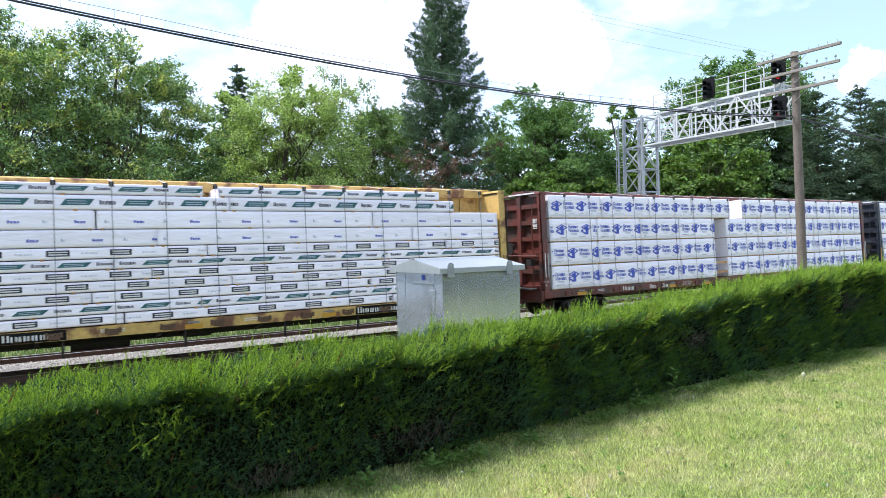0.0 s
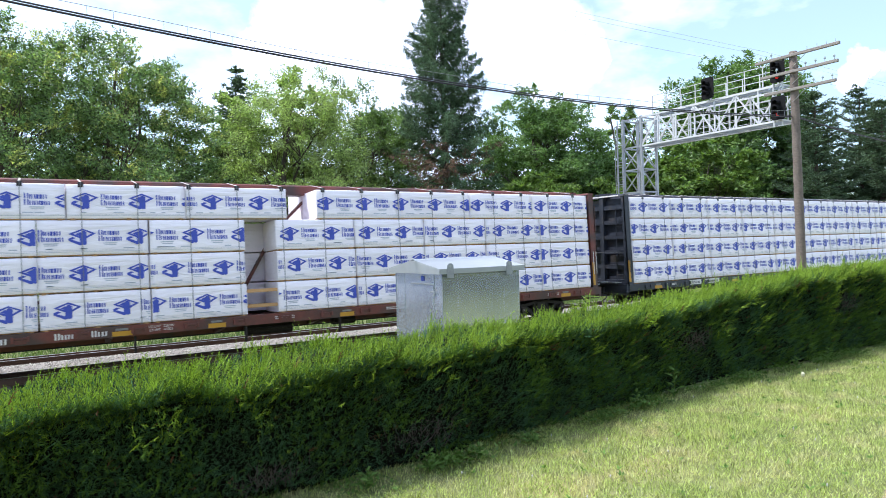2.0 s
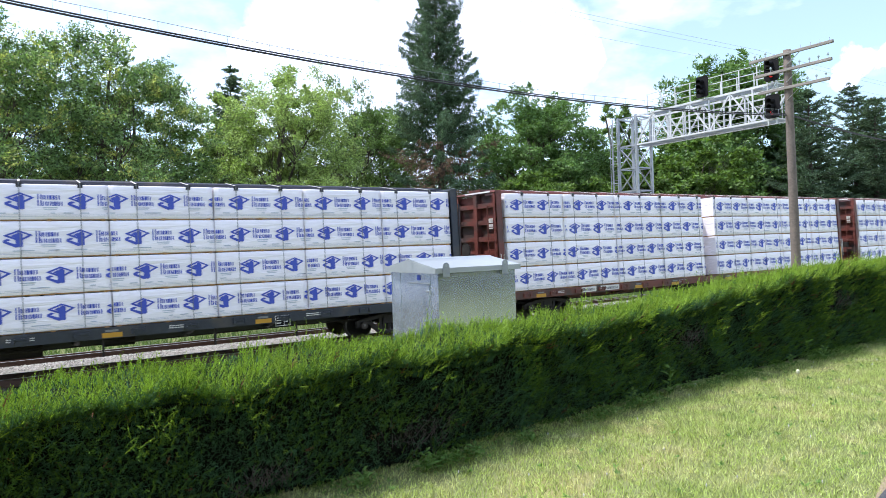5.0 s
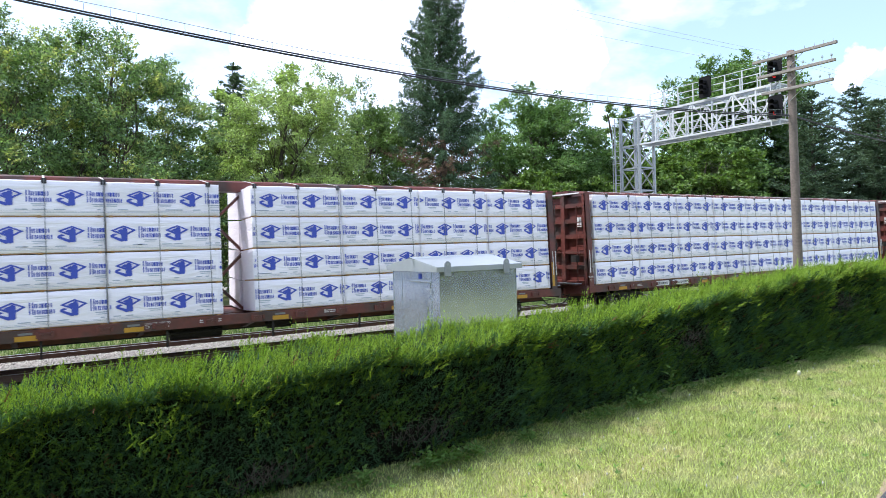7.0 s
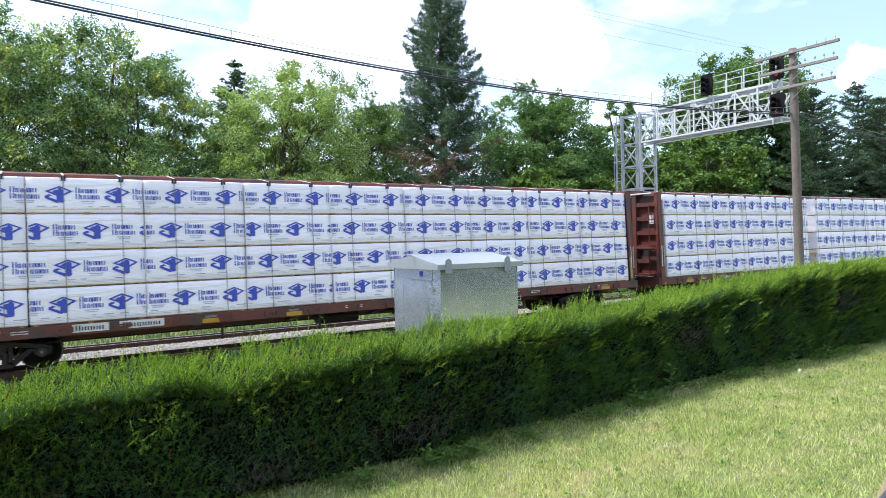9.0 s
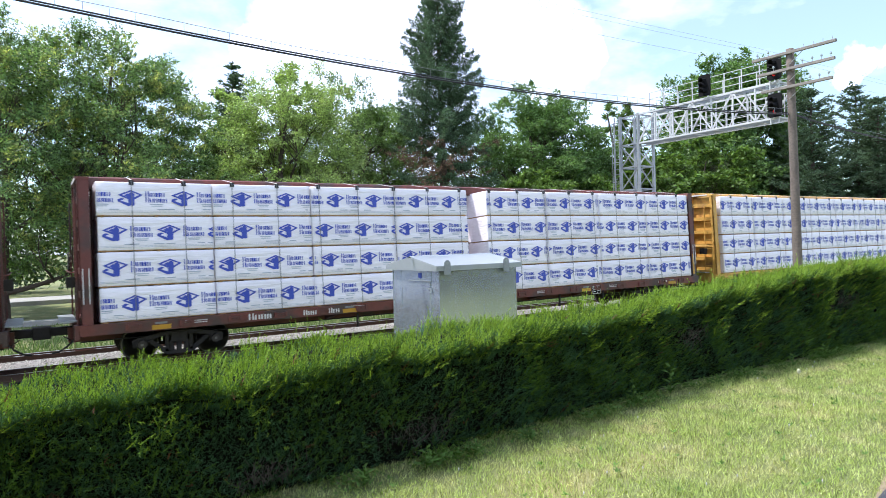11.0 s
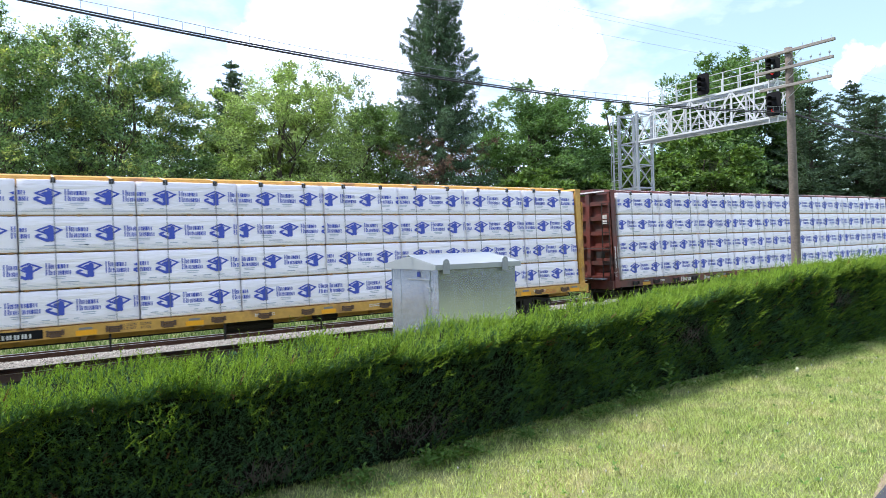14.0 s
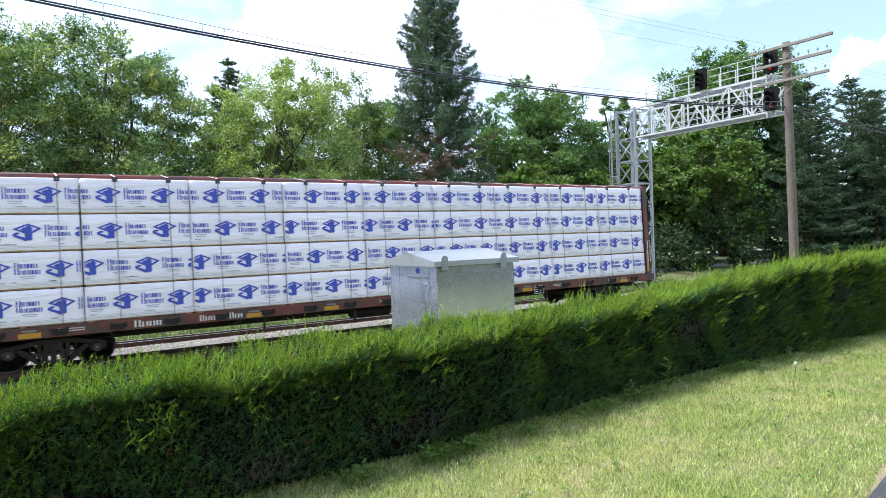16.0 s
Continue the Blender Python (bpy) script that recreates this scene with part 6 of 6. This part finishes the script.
        part("cut_lever", Shape().tube([(u + sgn * 0.1, -1.3, 0.66), (u + sgn * 0.12, -0.5, 0.62), (u + sgn * 0.3, -0.2, 0.72)], 0.014, 6), M_GRIME, car)
    for u in trucks:
        if not TRUCK:
            tk = make_truck()
            TRUCK.append(tk)
        else:
            tk = copy_thing(TRUCK[0], Matrix())
            WHEELS.extend(o for o in tk.children if o.name.startswith("wheelset"))
        tk.parent = car
        tk.matrix_basis = pose(u, 0, 0)
        tagged(tk, "grimy two-axle freight truck")
    return car


def even(count, length, start=0.0):
    return [(start, length, count)]


def dunnage(lead, u0, u1):
    """Loose timbers laid across an open bay."""
    for z, w in ((1.25, 0.09), (1.66, 0.09)):
        ob = tagged(part("dunnage_timber", Shape().box(0, u1 - u0, -0.05, 0.05, 0, w), M_BOARD, bevel=0.006), "pale pine timber laid across an open bay", "timber", "loose dunnage timbers")
        MOVING.append((ob, Matrix.Translation((u0, -1.22, z)), lead))
        ob = tagged(part("dunnage_timber", Shape().box(0, u1 - u0, -0.05, 0.05, 0, w * 0.6), M_BOARD, bevel=0.006), "pale pine timber laid across an open bay", "timber", "loose dunnage timbers")
        MOVING.append((ob, Matrix.Translation((u0, -0.7, z)), lead))


H4, GAP = 0.82, 0.0425


def rows4(runs_by_row):
    return [("house", H4, GAP, r) for r in runs_by_row]


FULL = rows4([even(9, 2.472)] * 4)
SPLIT = rows4([[(0.0, 2.712, 4), (11.64, 2.652, 4)]] * 4)
OPEN = rows4([[(0.0, 2.375, 4), (10.34, 2.38, 5)]] * 3 + [[(0.0, 2.675, 4), (11.56, 2.67, 4)]])
THIN = [(st, h, 0.027, [(0.0, o, 1), (o, 7.35, 2), (o + 14.7, LOAD - o - 14.7, 1)]) for st, h, o in (("block", 0.24, 3.4), ("band", 0.24, 5.2), ("block", 0.24, 2.7), ("block", 0.235, 6.0), ("block", 0.24, 4.05), ("band", 0.24, 3.2), ("block", 0.255, 5.4), ("plain", 0.40, 4.2), ("plain", 0.44, 2.85))]
THIN += [("band", 0.345, 0.027, [(0.0, 6.2, 1), (6.2, 7.15, 2)]), ("band", 0.255, 0.02, [(0.0, 6.35, 2), (13.05, 6.9, 1)])]

red, nav = "oxide-red centre-beam flatcar rolling under lumber", "blue-black centre-beam flatcar rolling under lumber"
CARS = [
    (M_OLDYELLOW, M_GRIME, "worn yellow centre-beam flatcar with mixed thin lumber", "sill", THIN),
    (M_RED, M_RED, red + " with an open bay", "sill", OPEN),
    (M_NAVY, M_NAVY, nav, "plates", FULL),
    (M_RED, M_RED, red + " with a gap amidships", "plates", SPLIT),
    (M_RED, M_RED, red, "plates", FULL),
    (M_RED, M_RED, red + " with a gap amidships", "sill", SPLIT),
    (M_YELLOW, M_YELLOW, "clean yellow centre-beam flatcar rolling under lumber", "panel", FULL),
    (M_RED, M_GRIME, "last oxide-red centre-beam flatcar rolling under lumber", "sill", FULL),
]
NOSE, FIRST_TRUCK, LAST_TRUCK = {2: 0.0, 6: 0.26}, {2: 2.44, 3: 1.94, 6: 1.65}, {0: 1.62}
for i, (paint, dark, label, marks, plan) in enumerate(CARS):
    lead = LEAD + PITCH * (i - 1)
    car = flatcar(lead, paint, dark, label, marks, NOSE.get(i, 0.10), (FIRST_TRUCK.get(i, 1.80), LOAD - LAST_TRUCK.get(i, 2.27)))
    load_car(lead, plan, i)
    if i == 0:
        web = part("web_plate", Shape().box(LOAD - 4.2, LOAD + 0.02, -0.035, 0.035, 2.4, 4.41), paint, car, "solid rust-streaked centre plate")
        for u in (LOAD - 3.1, LOAD - 1.9, LOAD - 0.75):
            part("web_rib", Shape().box(u - 0.03, u + 0.03, -0.12, -0.03, 2.4, 4.41), paint, web)
        for u0, u1 in ((8.2, 9.5), (16.82, 18.62)):
            part("black_panel", Shape().box(u0, u1, -1.428, -1.42, 0.81, 1.05), M_BLACK, car, "black lettering panel")
            stencil("panel_lettering", (0.13,) * int((u1 - u0 - 0.1) / 0.17), u0 + 0.06, 0.855, 0.16, car, -1.431)
    if i in (1, 4, 7):
        lettering("PLATE", -0.44, 1.36, 0.085, car, -1.37)
        lettering("C", -0.36, 1.23, 0.12, car, -1.375)
    if i in (1, 5):
        part("beam_brace", Shape().bar((10.62, 0, 3.22), (9.6, 0, 1.45), 0.07, 0.13, (0, 1, 0)), paint, car)
        dunnage(lead, 9.46 if i == 1 else 10.82, 10.38 if i == 1 else 11.66)
    if i == 6:
        lettering("KOCO", 20.44, 0.84, 0.19, car, -1.424, M_ORANGE, "orange crayon scrawl")
        lettering("NSH76C", 15.7, 0.88, 0.15, car, -1.424, M_INK, "black painted lettering")
        lettering("LD LMT  223800\nLT WT    62200", 7.02, 0.95, 0.09, car, -1.424, M_INK, "black painted lettering")
        for u0, u1 in ((16.52, 17.38), (4.35, 5.35)):
            part("black_panel", Shape().box(u0, u1, -1.428, -1.42, 0.83, 1.03), M_BLACK, car, "black lettering panel")
        stencil("panel_lettering", (0.12,) * 5, 4.43, 0.86, 0.14, car, -1.431)
        s = Shape()
        for q in (0.08, 0.27, 0.46):
            s.poly([(16.54 + q, -1.431, 0.87), (16.69 + q, -1.431, 0.87), (16.74 + q, -1.431, 0.99), (16.59 + q, -1.431, 0.99)])
        tagged(part("panel_lettering", s, M_WHITE, car, "white slanting bars"), kind="stuff")
    if i == 1:
        lettering("LD LMT  225000\n LT WT   61000", 7.02, 0.955, 0.085, car, -1.424)
        lettering("JACK\nHERE", 2.35, 0.955, 0.07, car, -1.424)
    if i == 3:
        lettering("LD LMT  225200\n LT WT   60800", 8.9, 0.955, 0.085, car, -1.424)
    if i == 5:
        lettering("LD LMT 223800\nLT WT 62400", 6.3, 0.955, 0.085, car, -1.424)


def motions():
    for ob, local, lead in MOVING:
        walk(ob, [(t, Matrix.Translation((lead - gone_by(t), TRACK_Y, 0)) @ local) for t in TIMES])
    # wheels turn with the way rolled: one roll, shared by all of them
    first = WHEELS[0]
    walk(first, [(k / 30, Matrix.Rotation(-gone_by(k / 30) / 0.435, 4, "Y")) for k in range(481)])
    for w in WHEELS[1:]:
        w.rotation_mode = "QUATERNION"
        keys = w.animation_data_create()
        keys.action = first.animation_data.action
        keys.action_slot = first.animation_data.action_slot


motions()
